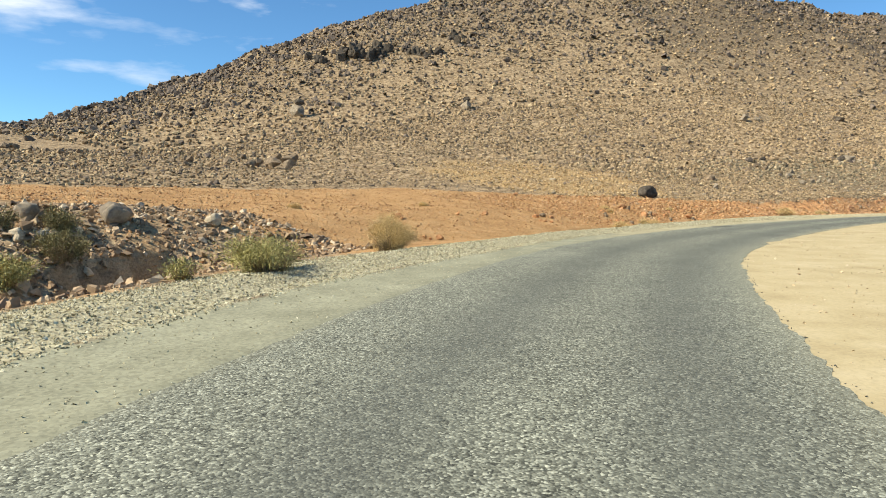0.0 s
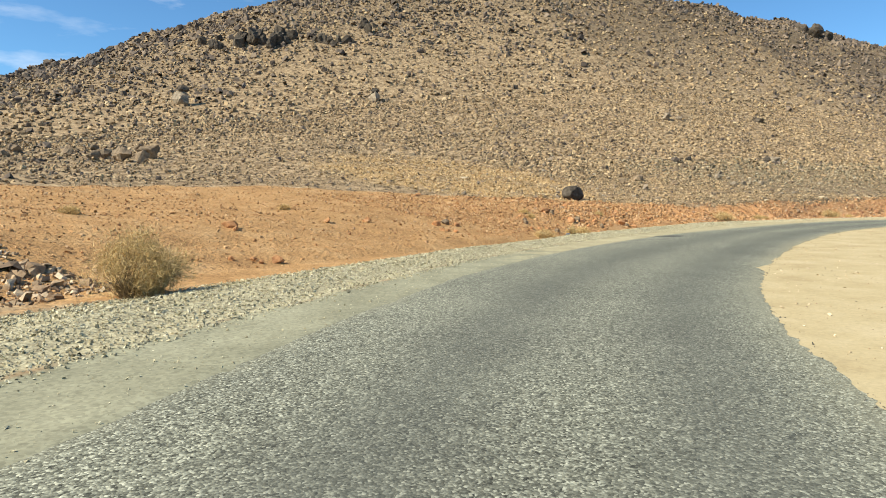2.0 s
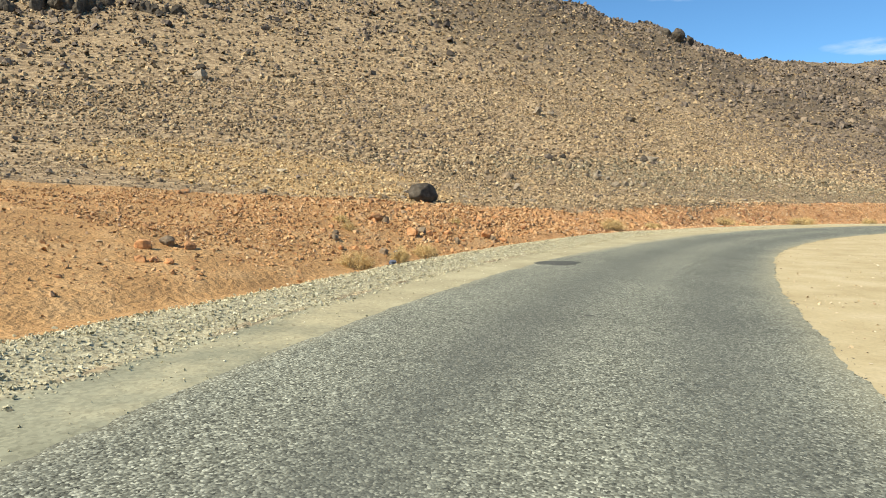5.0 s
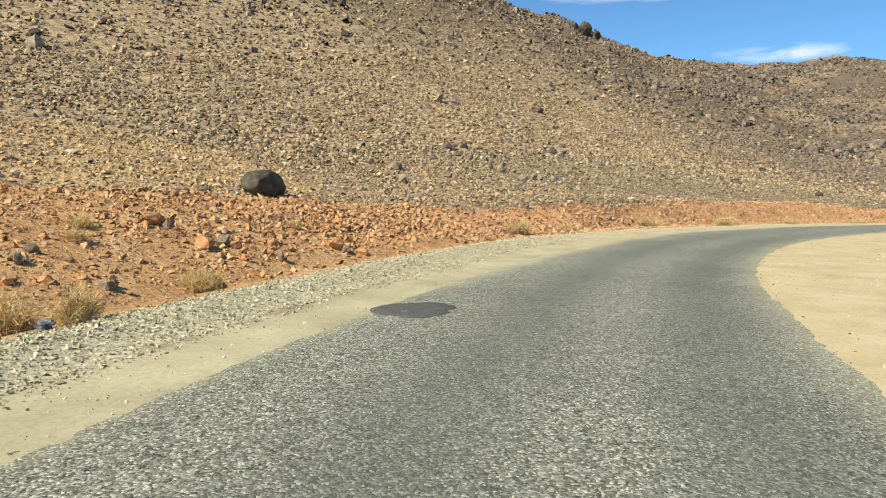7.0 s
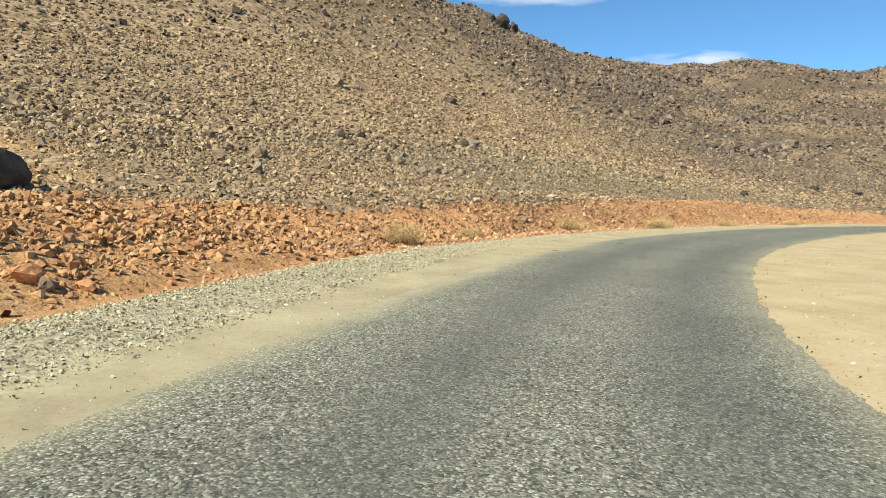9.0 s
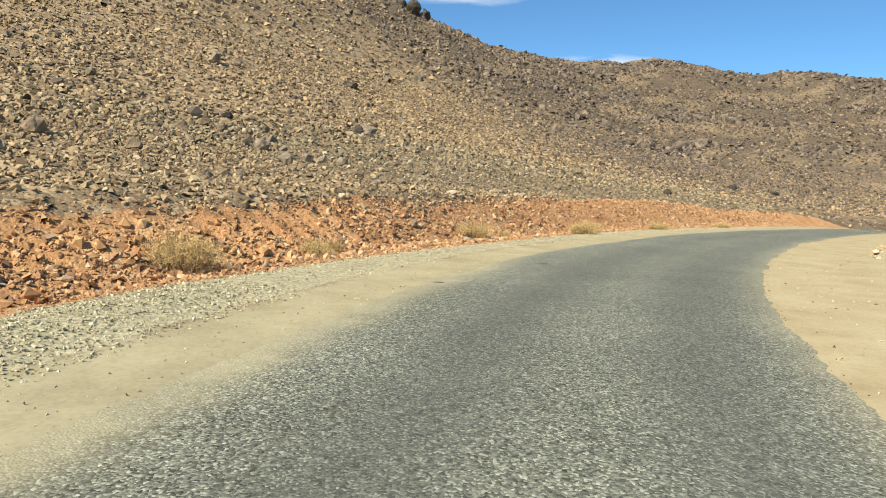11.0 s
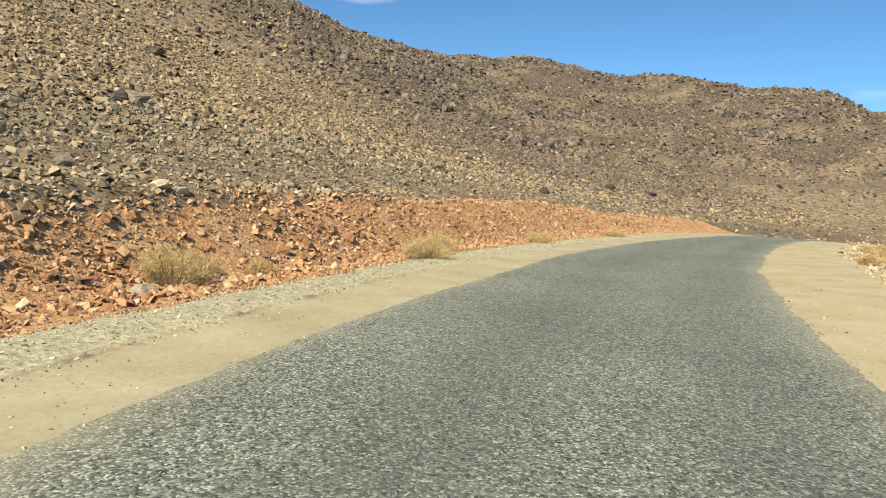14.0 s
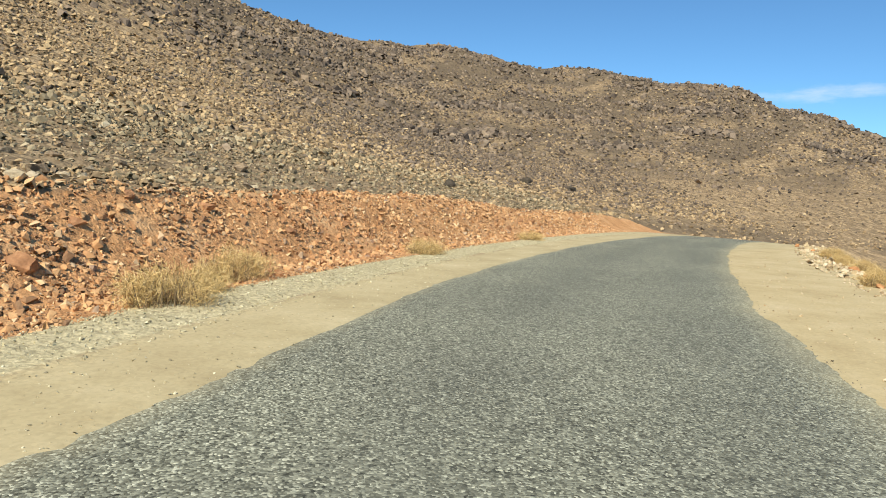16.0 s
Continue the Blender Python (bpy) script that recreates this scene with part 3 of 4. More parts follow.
def hull_rock(points, squash, seed, detail=0, jag=0.5, worn=0.11, bedded=False):
    """An angular broken stone: the hull of random points, in a unit box. bedded: with no underside. Returns co, tris."""
    r = np.random.default_rng(seed)
    bm = bmesh.new()
    for v in r.normal(size=(points, 3)):
        v = v / np.linalg.norm(v) * (1 - jag / 2 + jag * r.random()) * np.array((1.0, 0.8, squash)) * 0.5
        bm.verts.new(v)
    bmesh.ops.convex_hull(bm, input=bm.verts)
    bmesh.ops.delete(bm, geom=[v for v in bm.verts if not v.link_faces], context="VERTS")
    if detail:
        bmesh.ops.subdivide_edges(bm, edges=bm.edges, cuts=detail, use_grid_fill=True)
        for v in bm.verts:
            v.co += v.co.normalized() * worn * noise.fractal(v.co * 3.1 + Vector((seed, 0, 0)), 1.0, 2.0, 4)
    bmesh.ops.triangulate(bm, faces=bm.faces)
    if bedded:
        bm.normal_update()
        bmesh.ops.delete(bm, geom=[f for f in bm.faces if f.normal.z < -0.5], context="FACES")
    bm.verts.index_update()
    co = np.array([v.co for v in bm.verts])
    tris = np.array([[v.index for v in f.verts] for f in bm.faces])
    bm.free()
    return co, tris


def split_stone(seed, squash, tops=4):
    """A broken stone with a flattish top: a jittered box without an underside, in a unit box. Returns co, tris."""
    r = np.random.default_rng(seed)
    bm = bmesh.new()
    lean = r.normal(0, 0.08, 2)
    for count, z, wide in ((4, -0.5, 1.0), (tops, 0.5, 0.78)):
        turn = r.random() * 6.28
        for k in range(count):
            a = turn + (k + 0.5 * (r.random() - 0.5)) * 2 * math.pi / count
            reach = 0.56 * wide * (0.6 + 0.55 * r.random())
            bm.verts.new((math.cos(a) * reach + lean[0] * (z + 0.5), 0.8 * math.sin(a) * reach + lean[1] * (z + 0.5), squash * (z + (0.34 * (r.random() - 0.6) if z > 0 else 0.0))))
    bmesh.ops.convex_hull(bm, input=bm.verts)
    bmesh.ops.triangulate(bm, faces=bm.faces)
    bm.normal_update()
    bmesh.ops.delete(bm, geom=[f for f in bm.faces if f.normal.z < -0.5], context="FACES")
    bm.verts.index_update()
    co = np.array([v.co for v in bm.verts])
    tris = np.array([[v.index for v in f.verts] for f in bm.faces])
    bm.free()
    return co, tris


PEBBLE = [hull_rock(6, 0.62, 100 + i, 0, 0.25, bedded=True) for i in range(12)]
SMALL = [split_stone(500 + i, 0.42 + 0.03 * (i % 6), 3 + i % 2) for i in range(7)] + [hull_rock(8, 0.55, 450 + i, 0, 0.4, bedded=True) for i in range(9)]
FLAT = [split_stone(600 + i, 0.36 + 0.02 * (i % 6), 3 + i % 2) for i in range(12)]
CLOD = [split_stone(700 + i, 0.4 + 0.05 * (i % 5), 3 + i % 2) for i in range(8)] + [hull_rock(8, 0.6, 400 + i, 0, 0.4, bedded=True) for i in range(10)]
BLOCK = [split_stone(800 + i, 0.55 + 0.04 * (i % 6), 4) for i in range(7)] + [hull_rock(9, 0.75, 850 + i, 0, 0.35, bedded=True) for i in range(7)]


def scatter(name, shapes, x, y, size, mat, label, category, sink=0.25, tilt=0.35):
    """Very many stones lying on the ground, joined into one object."""
    z = ground_z(x, y)
    n = len(x)
    kind = rng.integers(0, len(shapes), n)
    spin, tx, ty = rng.random(n) * 2 * np.pi, rng.normal(0, tilt, n), rng.normal(0, tilt, n)
    stretch = 0.65 + 0.7 * rng.random((n, 3))
    vs, fs, base = [], [], 0
    for k, (co, tris) in enumerate(shapes):
        m = np.nonzero(kind == k)[0]
        if not len(m):
            continue
        p = co[None] * (size[m, None] * stretch[m])[:, None, :]
        c, s_ = np.cos(tx[m])[:, None], np.sin(tx[m])[:, None]
        p = np.stack([p[..., 0], p[..., 1] * c - p[..., 2] * s_, p[..., 1] * s_ + p[..., 2] * c], -1)
        c, s_ = np.cos(ty[m])[:, None], np.sin(ty[m])[:, None]
        p = np.stack([p[..., 0] * c + p[..., 2] * s_, p[..., 1], -p[..., 0] * s_ + p[..., 2] * c], -1)
        c, s_ = np.cos(spin[m])[:, None], np.sin(spin[m])[:, None]
        p = np.stack([p[..., 0] * c - p[..., 1] * s_, p[..., 0] * s_ + p[..., 1] * c, p[..., 2]], -1)
        low = p[..., 2].min(1, keepdims=True)
        high = p[..., 2].max(1, keepdims=True)
        p[..., 2] += -low - sink * (high - low)
        p += np.stack([x[m], y[m], z[m]], -1)[:, None, :]
        vs.append(p.reshape(-1, 3))
        fs.append((tris[None] + (np.arange(len(m)) * len(co))[:, None, None] + base).reshape(-1, 3))
        base += len(m) * len(co)
    ob = mesh_object(name, np.concatenate(vs), np.concatenate(fs), mat)
    return tagged(ob, label, category, kind="stuff")


def sizes(n, lo, hi, power=2.2):
    """Many small, few large."""
    u = rng.random(n)
    return (lo ** (1 - power) + u * (hi ** (1 - power) - lo ** (1 - power))) ** (1 / (1 - power))


def spread(n, s0, s1, d0, d1, clump=0.0, scale=3.0, seed=0):
    """Random places on a stretch of the land, even by area, gathered into clumps."""
    out_x, out_y, got = [], [], 0
    while got < n:
        m = int((n - got) * 1.6 / (1 - 0.5 * clump)) + 50
        s = s0 + (s1 - s0) * rng.random(m)
        d = np.sqrt((BEND + d0) ** 2 + rng.random(m) * ((BEND + d1) ** 2 - (BEND + d0) ** 2)) - BEND
        x, y = to_xy(s, d)
        keep = rng.random(m) > clump * smooth(0.62, 0.32, fbm(x / scale, y / scale, 80 + seed, 3))
        out_x.append(x[keep]), out_y.append(y[keep])
        got += int(keep.sum())
    return np.concatenate(out_x)[:n], np.concatenate(out_y)[:n]


def strip(n, s0, s1, inner, outer, power=1.0):
    """Random places between two lines that run along the road."""
    s = s0 + (s1 - s0) * rng.random(n)
    a, b = inner(s), outer(s)
    x, y = to_xy(s, a + (b - a) * rng.random(n) ** power)
    keep = rng.random(n) > 0.6 * smooth(0.55, 0.3, fbm(x / 1.3, y / 1.3, 91, 3))
    return x[keep], y[keep]


def where(xy, test):
    s, d = to_sd(*xy)
    k = test(s, d)
    return xy[0][k], xy[1][k]


def hillside():
    above = lambda s, d: (d > orange_limit(s) + 0.2 - 0.6 * rng.random(len(s)) ** 2) & (rng.random(len(s)) > 0.8 * warm_ground(s, d))
    for n, s0, s1, d0, d1, lo, hi, seed in ((19000, 24, 60, 9.5, 24, 0.08, 0.26, 1), (43000, 14, 122, 22, 52, 0.19, 0.46, 2), (31000, 30, 160, 50, 104, 0.3, 0.75, 3), (8000, 96, 160, 12, 52, 0.15, 0.42, 4)):
        x, y = where(spread(n, s0, s1, d0, d1, 0.35, 5.0, seed), above)
        s, d = to_sd(x, y)
        fine = 1 - 0.4 * smooth(52, 38, s) * smooth(48, 30, d)
        size = sizes(len(x), lo, hi, 3.0) * fine
        dark = rng.random(len(x)) < 0.1 + 0.7 * smooth(82, 104, s) * smooth(16, 40, d)
        for k, mat, word in ((~dark, HILL_STONE, "brown and grey"), (dark, CRAG_STONE, "dark varnished")):
            scatter("hillside_stones", SMALL if d1 < 50 else FLAT + SMALL, x[k], y[k], size[k], mat, word + " angular stones strewn over the hillside", "stones", 0.2, 0.28)
    # darker, olive-grey stones on the lower slope beyond the flat
    x, y = where(spread(40000, 48, 100, 7.3, 25, 0.25, 3.0, 8), above)
    size = sizes(len(x), 0.06, 0.26, 2.7) * (0.8 + 0.9 * smooth(9, 24, to_sd(x, y)[1]))
    k = rng.random(len(x)) < 0.55 * smooth(54, 64, to_sd(x, y)[0]) + 0.12
    scatter("slope_stones", SMALL, x[k], y[k], size[k], OLIVE_STONE, "olive-grey angular stones covering the lower slope", "stones", 0.18, 0.3)
    scatter("slope_stones", SMALL, x[~k], y[~k], size[~k], HILL_STONE, "brown angular stones mixed into the lower slope", "stones", 0.18, 0.3)
    x, y = where(spread(15000, 33, 50, 10, 33, 0.3, 2.0, 9), lambda s, d: (rng.random(len(s)) < warm_ground(s, d)) & (d > orange_limit(s) - 0.5))
    scatter("tan_gravel", SMALL, x, y, sizes(len(x), 0.07, 0.24, 2.8), TAN_STONE, "yellow-tan broken gravel on the slope above the flat", "stones", 0.18, 0.3)
    xy = strip(4500, 42, 72, lambda s: orange_limit(s) - 0.15, lambda s: orange_limit(s) + 1.9)
    scatter("hillside_stones", SMALL, *xy, sizes(len(xy[0]), 0.06, 0.24, 2.5), HILL_STONE, "brown and grey angular stones along the top of the bank", "stones")
    # dark varnished blocks, thick near the crest
    x, y = spread(13000, 26, 165, 40, 130, 0.9, 12.0, 5)
    s, d = to_sd(x, y)
    u = d / np.interp(s, RIDGE_S, RIDGE_D)
    k = rng.random(len(u)) < 0.12 + 0.88 * smooth(0.62, 0.97, u)
    x, y, u = x[k], y[k], u[k]
    scatter("crest_blocks", BLOCK, x, y, sizes(len(x), 0.35, 1.5, 2.4) * (0.5 + 0.4 * smooth(0.7, 1, u)), CRAG_STONE, "dark weathered blocks crowding the crest of the hill", "rocks", 0.3)
    x, y = spread(15000, 28, 100, 50, 112, 0.6, 8.0, 25)
    s, d = to_sd(x, y)
    u = d / np.interp(s, RIDGE_S, RIDGE_D)
    k = rng.random(len(u)) < smooth(0.5, 0.9, u) * (1 - 0.35 * smooth(62, 85, s))
    scatter("crest_blocks", BLOCK, x[k], y[k], sizes(int(k.sum()), 0.32, 1.1, 2.4), CRAG_STONE, "dark weathered blocks crowding the crest of the hill", "rocks", 0.3)
    x, y = spread(14000, 92, 160, 40, 135, 0.75, 9.0, 26)
    s, d = to_sd(x, y)
    k = rng.random(len(s)) < 0.3 + 0.7 * smooth(0.45, 0.85, d / np.interp(s, RIDGE_S, RIDGE_D))
    x, y = x[k], y[k]
    scatter("far_blocks", BLOCK, x, y, sizes(len(x), 0.3, 1.15, 2.3), CRAG_STONE, "dark brown blocks strewn over the far slope", "rocks", 0.35)
    # a denser cap of blocks on the near shoulder, and ledges of broken rock across the far slope
    x, y = spread(5200, 26, 84, 92, 122, 0.5, 7.0, 27)
    s, d = to_sd(x, y)
    u = d / np.interp(s, RIDGE_S, RIDGE_D)
    k = rng.random(len(u)) < smooth(0.8, 0.93, u) * smooth(1.06, 1.0, u)
    scatter("crest_blocks", BLOCK, x[k], y[k], sizes(int(k.sum()), 0.45, 1.3, 2.0), CRAG_STONE, "dark weathered blocks crowding the crest of the hill", "rocks", 0.3)
    s = 98 + 58 * rng.random(9000) ** 0.8
    level = np.array((0.5, 0.63, 0.75, 0.86))[rng.integers(0, 4, 9000)] + 0.05 * (vnoise(s / 9.0, s * 0, 93) - 0.5) + 0.012 * rng.normal(size=9000)
    x, y = to_xy(s, np.interp(s, RIDGE_S, RIDGE_D) * level)
    k = fbm(x / 11.0, y / 11.0, 57, 3) > 0.43
    scatter("far_blocks", BLOCK, x[k], y[k], sizes(int(k.sum()), 0.4, 1.5, 2.0), CRAG_STONE, "dark broken ledges crossing the far slope", "rocks", 0.35)
    s = 84 + 76 * rng.random(4200)
    x, y = to_xy(s, np.interp(s, RIDGE_S, RIDGE_D) * (0.96 + 0.045 * rng.normal(size=4200)))
    k = fbm(x / 9.0, y / 9.0, 55, 3) > 0.38
    scatter("ridge_crags", BLOCK, x[k], y[k], sizes(int(k.sum()), 0.45, 1.35, 2.0), CRAG_STONE, "dark broken crags along the far ridge line", "rocks", 0.45)
    x, y = where(spread(2000, 20, 130, 16, 60, 0.97, 7.0, 6), above)
    scatter("scattered_blocks", BLOCK, x, y, sizes(len(x), 0.15, 0.6, 2.6), CRAG_STONE, "dark weathered blocks scattered on the slope", "rocks", 0.3)


def bare_cut(xy):
    """Drop most stones from the upper, gullied part of the cut bank."""
    def keep(s, d):
        up = (d - foot(s)) / np.maximum(orange_limit(s) - foot(s), 0.5)
        return rng.random(len(s)) > 0.8 * smooth(0.45, 0.65, up) * smooth(45.5, 48, s) * smooth(55, 51.5, s)
    return where(xy, keep)


def bank_rubble():
    on = lambda s, d: (d < orange_limit(s) + 0.4 * (rng.random(len(s)) - 0.3)) & (d > foot(s) - 0.5 * rng.random(len(s))) & ((d - foot(s) > 0.4) | (rng.random(len(s)) < 0.35))
    low = lambda s: foot(s) - 0.3 - smooth(44, 50, s) * (foot(s) - gravel_out(s) - 0.15)
    xy = where(spread(30000, 29, 52, 5.8, 16, 0.7, 1.6, 11), on)
    xy = bare_cut(xy)
    scatter("orange_rubble", CLOD, *xy, sizes(len(xy[0]), 0.06, 0.27, 2.8) * (0.5 + 0.45 * smooth(30, 42, to_sd(*xy)[0])), ORANGE_STONE, "orange broken rubble covering the low bank", "stones", 0.26, 0.5)
    xy = strip(44000, 46, 98, low, lambda s: orange_limit(s) + 0.15)
    xy = bare_cut(xy)
    up = (to_sd(*xy)[1] - low(to_sd(*xy)[0])) / 1.2
    scatter("red_rubble", CLOD, *xy, sizes(len(xy[0]), 0.045, 0.21, 2.7) * (0.5 + 0.5 * smooth(0, 0.7, up)), RED_STONE, "rust-red broken rubble covering the cut bank", "stones", 0.3, 0.55)
    xy = strip(36000, 44, 78, low, lambda s: orange_limit(s) + 0.2)
    scatter("red_grit", PEBBLE, *xy, sizes(len(xy[0]), 0.018, 0.07, 2.5), RED_STONE, "small rust-red stones filling the cut bank", "stones", 0.25, 0.5)
    xy = where(spread(18000, 10, 36, 6.5, 22, 0.55, 2.2, 13), on)
    scatter("orange_rubble", CLOD, *xy, sizes(len(xy[0]), 0.03, 0.13, 2.8), ORANGE_STONE, "small orange stones strewn over the bare flat", "stones", 0.35, 0.4)
    xy = where(spread(8000, 3, 16, 7.2, 13, 0.4, 1.5, 14), lambda s, d: (d < 13.5 - 0.25 * np.clip(s - 10, 0, 9) + rng.random(len(s))) & (pit(s, d) < 0.25))
    scatter("wash_stones", CLOD + FLAT, *xy, sizes(len(xy[0]), 0.05, 0.3, 2.5), BROWN_STONE, "brown and pale stones heaped beside the wash", "stones", 0.32, 0.5)


def verge():
    berm = lambda s, d: (d > gravel_in(s) - 0.25 * rng.random(len(s))) & (d < gravel_out(s) + 0.25 * rng.random(len(s)))
    xy = where(spread(105000, 3, 48, 3.3, 7.4, 0.2, 0.7, 15), berm)
    scatter("verge_gravel", PEBBLE, *xy, sizes(len(xy[0]), 0.02, 0.065, 2.7), GRAVEL_STONE, "pale crushed gravel heaped along the verge", "gravel", 0.12)
    xy = where(spread(42000, 48, 86, 3.5, 9.5, 0.35, 0.9, 16), berm)
    scatter("verge_gravel", PEBBLE, *xy, sizes(len(xy[0]), 0.018, 0.06, 2.7), GRAVEL_STONE, "pale crushed gravel thinning out along the verge", "gravel", 0.2)
    shoulder = lambda s, d: (d > left_edge(s) - 0.1) & (d < gravel_in(s) + 0.3)
    xy = where(spread(20000, 3, 84, 2.3, 6.5, 0.4, 1.0, 17), shoulder)
    scatter("shoulder_pebbles", PEBBLE, *xy, sizes(len(xy[0]), 0.01, 0.05, 2.6), GRAVEL_STONE, "small loose pebbles on the dusty shoulder", "pebbles", 0.2)
    xy = where(spread(13000, 3, 86, -7.5, 1.0, 0.6, 1.0, 18), lambda s, d: d < right_edge(s) - 0.15)
    scatter("sand_pebbles", PEBBLE, *xy, sizes(len(xy[0]), 0.014, 0.075, 2.6), SAND_STONE, "small tan pebbles on the sandy inside verge", "pebbles", 0.2)
    xy = strip(1300, 2, 84, lambda s: right_edge(s) - 0.09, lambda s: right_edge(s) + 0.05)
    scatter("asphalt_crumbs", PEBBLE, *xy, sizes(len(xy[0]), 0.01, 0.05, 2.6), TAR_CRUMB, "dark broken asphalt crumbs along the road edge", "crumbs", 0.2)
    xy = strip(2600, 64, 100, lambda s: drift(s) - 4.4, lambda s: drift(s) - 7.0)
    scatter("bench_stones", SMALL + BLOCK, *xy, sizes(len(xy[0]), 0.04, 0.26, 2.4), SAND_STONE, "tan stones strewn along the edge of the road bench", "stones", 0.25)


BROWN_STONE = stone_material("mixed brown stone", [(0.0, (0.17, 0.12, 0.078)), (0.4, (0.34, 0.235, 0.14)), (0.8, (0.50, 0.365, 0.22)), (1.0, (0.68, 0.56, 0.39))], (0.36, 0.22, 0.12))
hillside()
bank_rubble()
verge()


# ---- rocks that stand out, one by one ----
def rock(name, x, y, size, mat, seed, label, category="rock", group="", squash=0.7, sink=0.18, stretch=(1.0, 0.85), spin=None, worn=False):
    """A single rock with broken, weathered faces, bedded in the ground."""
    co, tris = hull_rock(34, squash, seed, 2, 0.12, 0.09) if worn else hull_rock(18, squash, seed, 2, 0.3, 0.08)
    co = co * size * np.array((stretch[0], stretch[1], 1.0)) * (1.05 if worn else 1.12)
    low, high = co[:, 2].min(), co[:, 2].max()
    co[:, 2] -= low + sink * (high - low)
    me_ob = mesh_object(name, co, tris, mat, worn)
    ang = seed * 77.0 if spin is None else spin
    me_ob.matrix_basis = pose(x, y, float(ground_z(np.array([x]), np.array([y]))[0]), 0, 0, ang)
    return tagged(me_ob, label, category, group=group)


def round_boulder():
    """The dark weathered boulder at the edge of the orange flat: a high blunt end, a sloping top, worn round."""
    bm = bmesh.new()
    bmesh.ops.create_icosphere(bm, subdivisions=5, radius=1.0)
    cuts = [(Vector(v).normalized(), h) for v, h in (((-1, -0.15, 0.25), 0.8), ((-0.35, -0.9, 0.2), 0.82), ((0.5, -0.8, 0.35), 0.84), ((0.45, 0.1, 0.9), 0.76), ((-0.3, 0.1, 1), 0.86), ((0.9, -0.2, 0.4), 0.86), ((-0.7, -0.6, 0.6), 0.86), ((0.2, 0.9, 0.3), 0.85))]
    for v in bm.verts:
        p = v.co.copy()
        for n_, h in cuts:
            over = p.dot(n_) - h
            if over > 0:
                p -= n_ * over * 0.85
        p *= 1 + 0.045 * noise.fractal(p * 1.6 + Vector((5, 0, 0)), 1.0, 2.0, 4) + 0.012 * noise.noise(p * 9)
        v.co = Vector((p.x * 0.86, p.y * 0.48, p.z * 0.49))
    for f_ in bm.faces:
        f_.smooth = True
    me = bpy.data.meshes.new("boulder")
    bm.to_mesh(me)
    bm.free()
    me.materials.append(DARK_ROCK)
    ob = new("boulder", me)
    x, y = 13.5, 45.2
    ob.matrix_basis = pose(x, y, float(ground_z(np.array([x]), np.array([y]))[0]) + 0.33, 0, 3, 40)
    tagged(ob, "dark rounded basalt boulder resting on the orange slope", "boulder")


round_boulder()
SEED = iter(range(1000, 9000))
for x, y, w in ((-17.6, 83.7, 2.1), (2.8, 88.0, 1.7)):
    rock("rock", x, y, w, GREY_ROCK, next(SEED), "tall pale brown rock standing out on the stony slope", squash=0.8)
    rock("rock", x + 0.2, y + 0.25, w * 0.6, DARK_ROCK, next(SEED), "dark weathered block perched on a pale rock", squash=0.6, sink=-1.3)
for x, y, w in ((-18.4, 50.0, 0.7), (-13.5, 48.3, 0.85), (-13.5, 50.1, 0.8), (-12.0, 48.5, 1.25), (-10.8, 48.0, 0.9), (-13.3, 55.6, 0.8), (-11.5, 51.9, 1.3), (-6.0, 52.8, 0.4), (-16.0, 51.0, 0.8), (-17.3, 46.5, 0.6)):
    rock("rock", x, y, w * 0.95, BROWN_ROCK, next(SEED), "brown block in a heap at the foot of the hill", group="heap of blocks at the foot of the hill", squash=0.8, sink=0.08)
for x, y, w in ((-34.8, 54.8, 0.9), (-33.1, 53.5, 0.79), (-31.5, 52.6, 0.69), (-29.8, 51.7, 0.76), (-27.9, 50.4, 0.66), (-27.0, 51.2, 0.76), (-19.1, 48.6, 0.64), (-18.8, 50.6, 0.75), (-16.4, 52.0, 0.6), (-16.0, 55.3, 0.82), (-14.5, 52.1, 0.6), (-35.0, 55.8, 0.64), (-15.0, 32.7, 0.38)):
    rock("rock", x, y, w, BROWN_ROCK, int(9000 - 10 * x), "brown block in a low row at the foot of the hill", group="row of blocks at the foot of the hill", squash=0.7)
for x, y, w in ((20.1, 54.8, 0.58), (21.2, 58.1, 0.5), (22.1, 56.7, 0.85), (21.2, 61.5, 0.55), (28.2, 63.4, 0.75), (29.9, 65.8, 0.75), (30.4, 64.8, 0.7), (27.4, 76.9, 0.7), (18.8, 80.3, 0.65), (24.4, 55.5, 0.6), (26.4, 62.2, 0.45)):
    rock("rock", x, y, w, BROWN_ROCK, next(SEED), "brown weathered rock on the gravelly slope", group="rocks on the slope", squash=0.72)
for x, y, w in ((20.7, 52.1, 0.7), (30.5, 60.8, 0.8), (32.1, 63.3, 0.55), (30.0, 57.2, 0.62), (31.3, 58.2, 0.55), (32.4, 59.2, 0.4), (33.3, 59.1, 0.5), (37.9, 87.1, 1.3), (39.7, 87.4, 0.85), (30.1, 61.4, 0.5), (42.0, 71.2, 1.1)):
    rock("rock", x, y, w, GREY_ROCK, next(SEED), "rounded grey rock lying on the slope", group="rocks on the slope", squash=0.7)
for x, y, w in ((32.7, 70.3, 0.8), (52.7, 92.3, 1.5), (67.1, 66.5, 0.85), (90.8, 74.5, 1.4), (96.2, 72.2, 0.9), (41.5, 71.6, 1.1)):
    rock("rock", x, y, w, DARK_ROCK, next(SEED), "dark brown block on the far stony slope", group="dark blocks on the slope", squash=0.6)
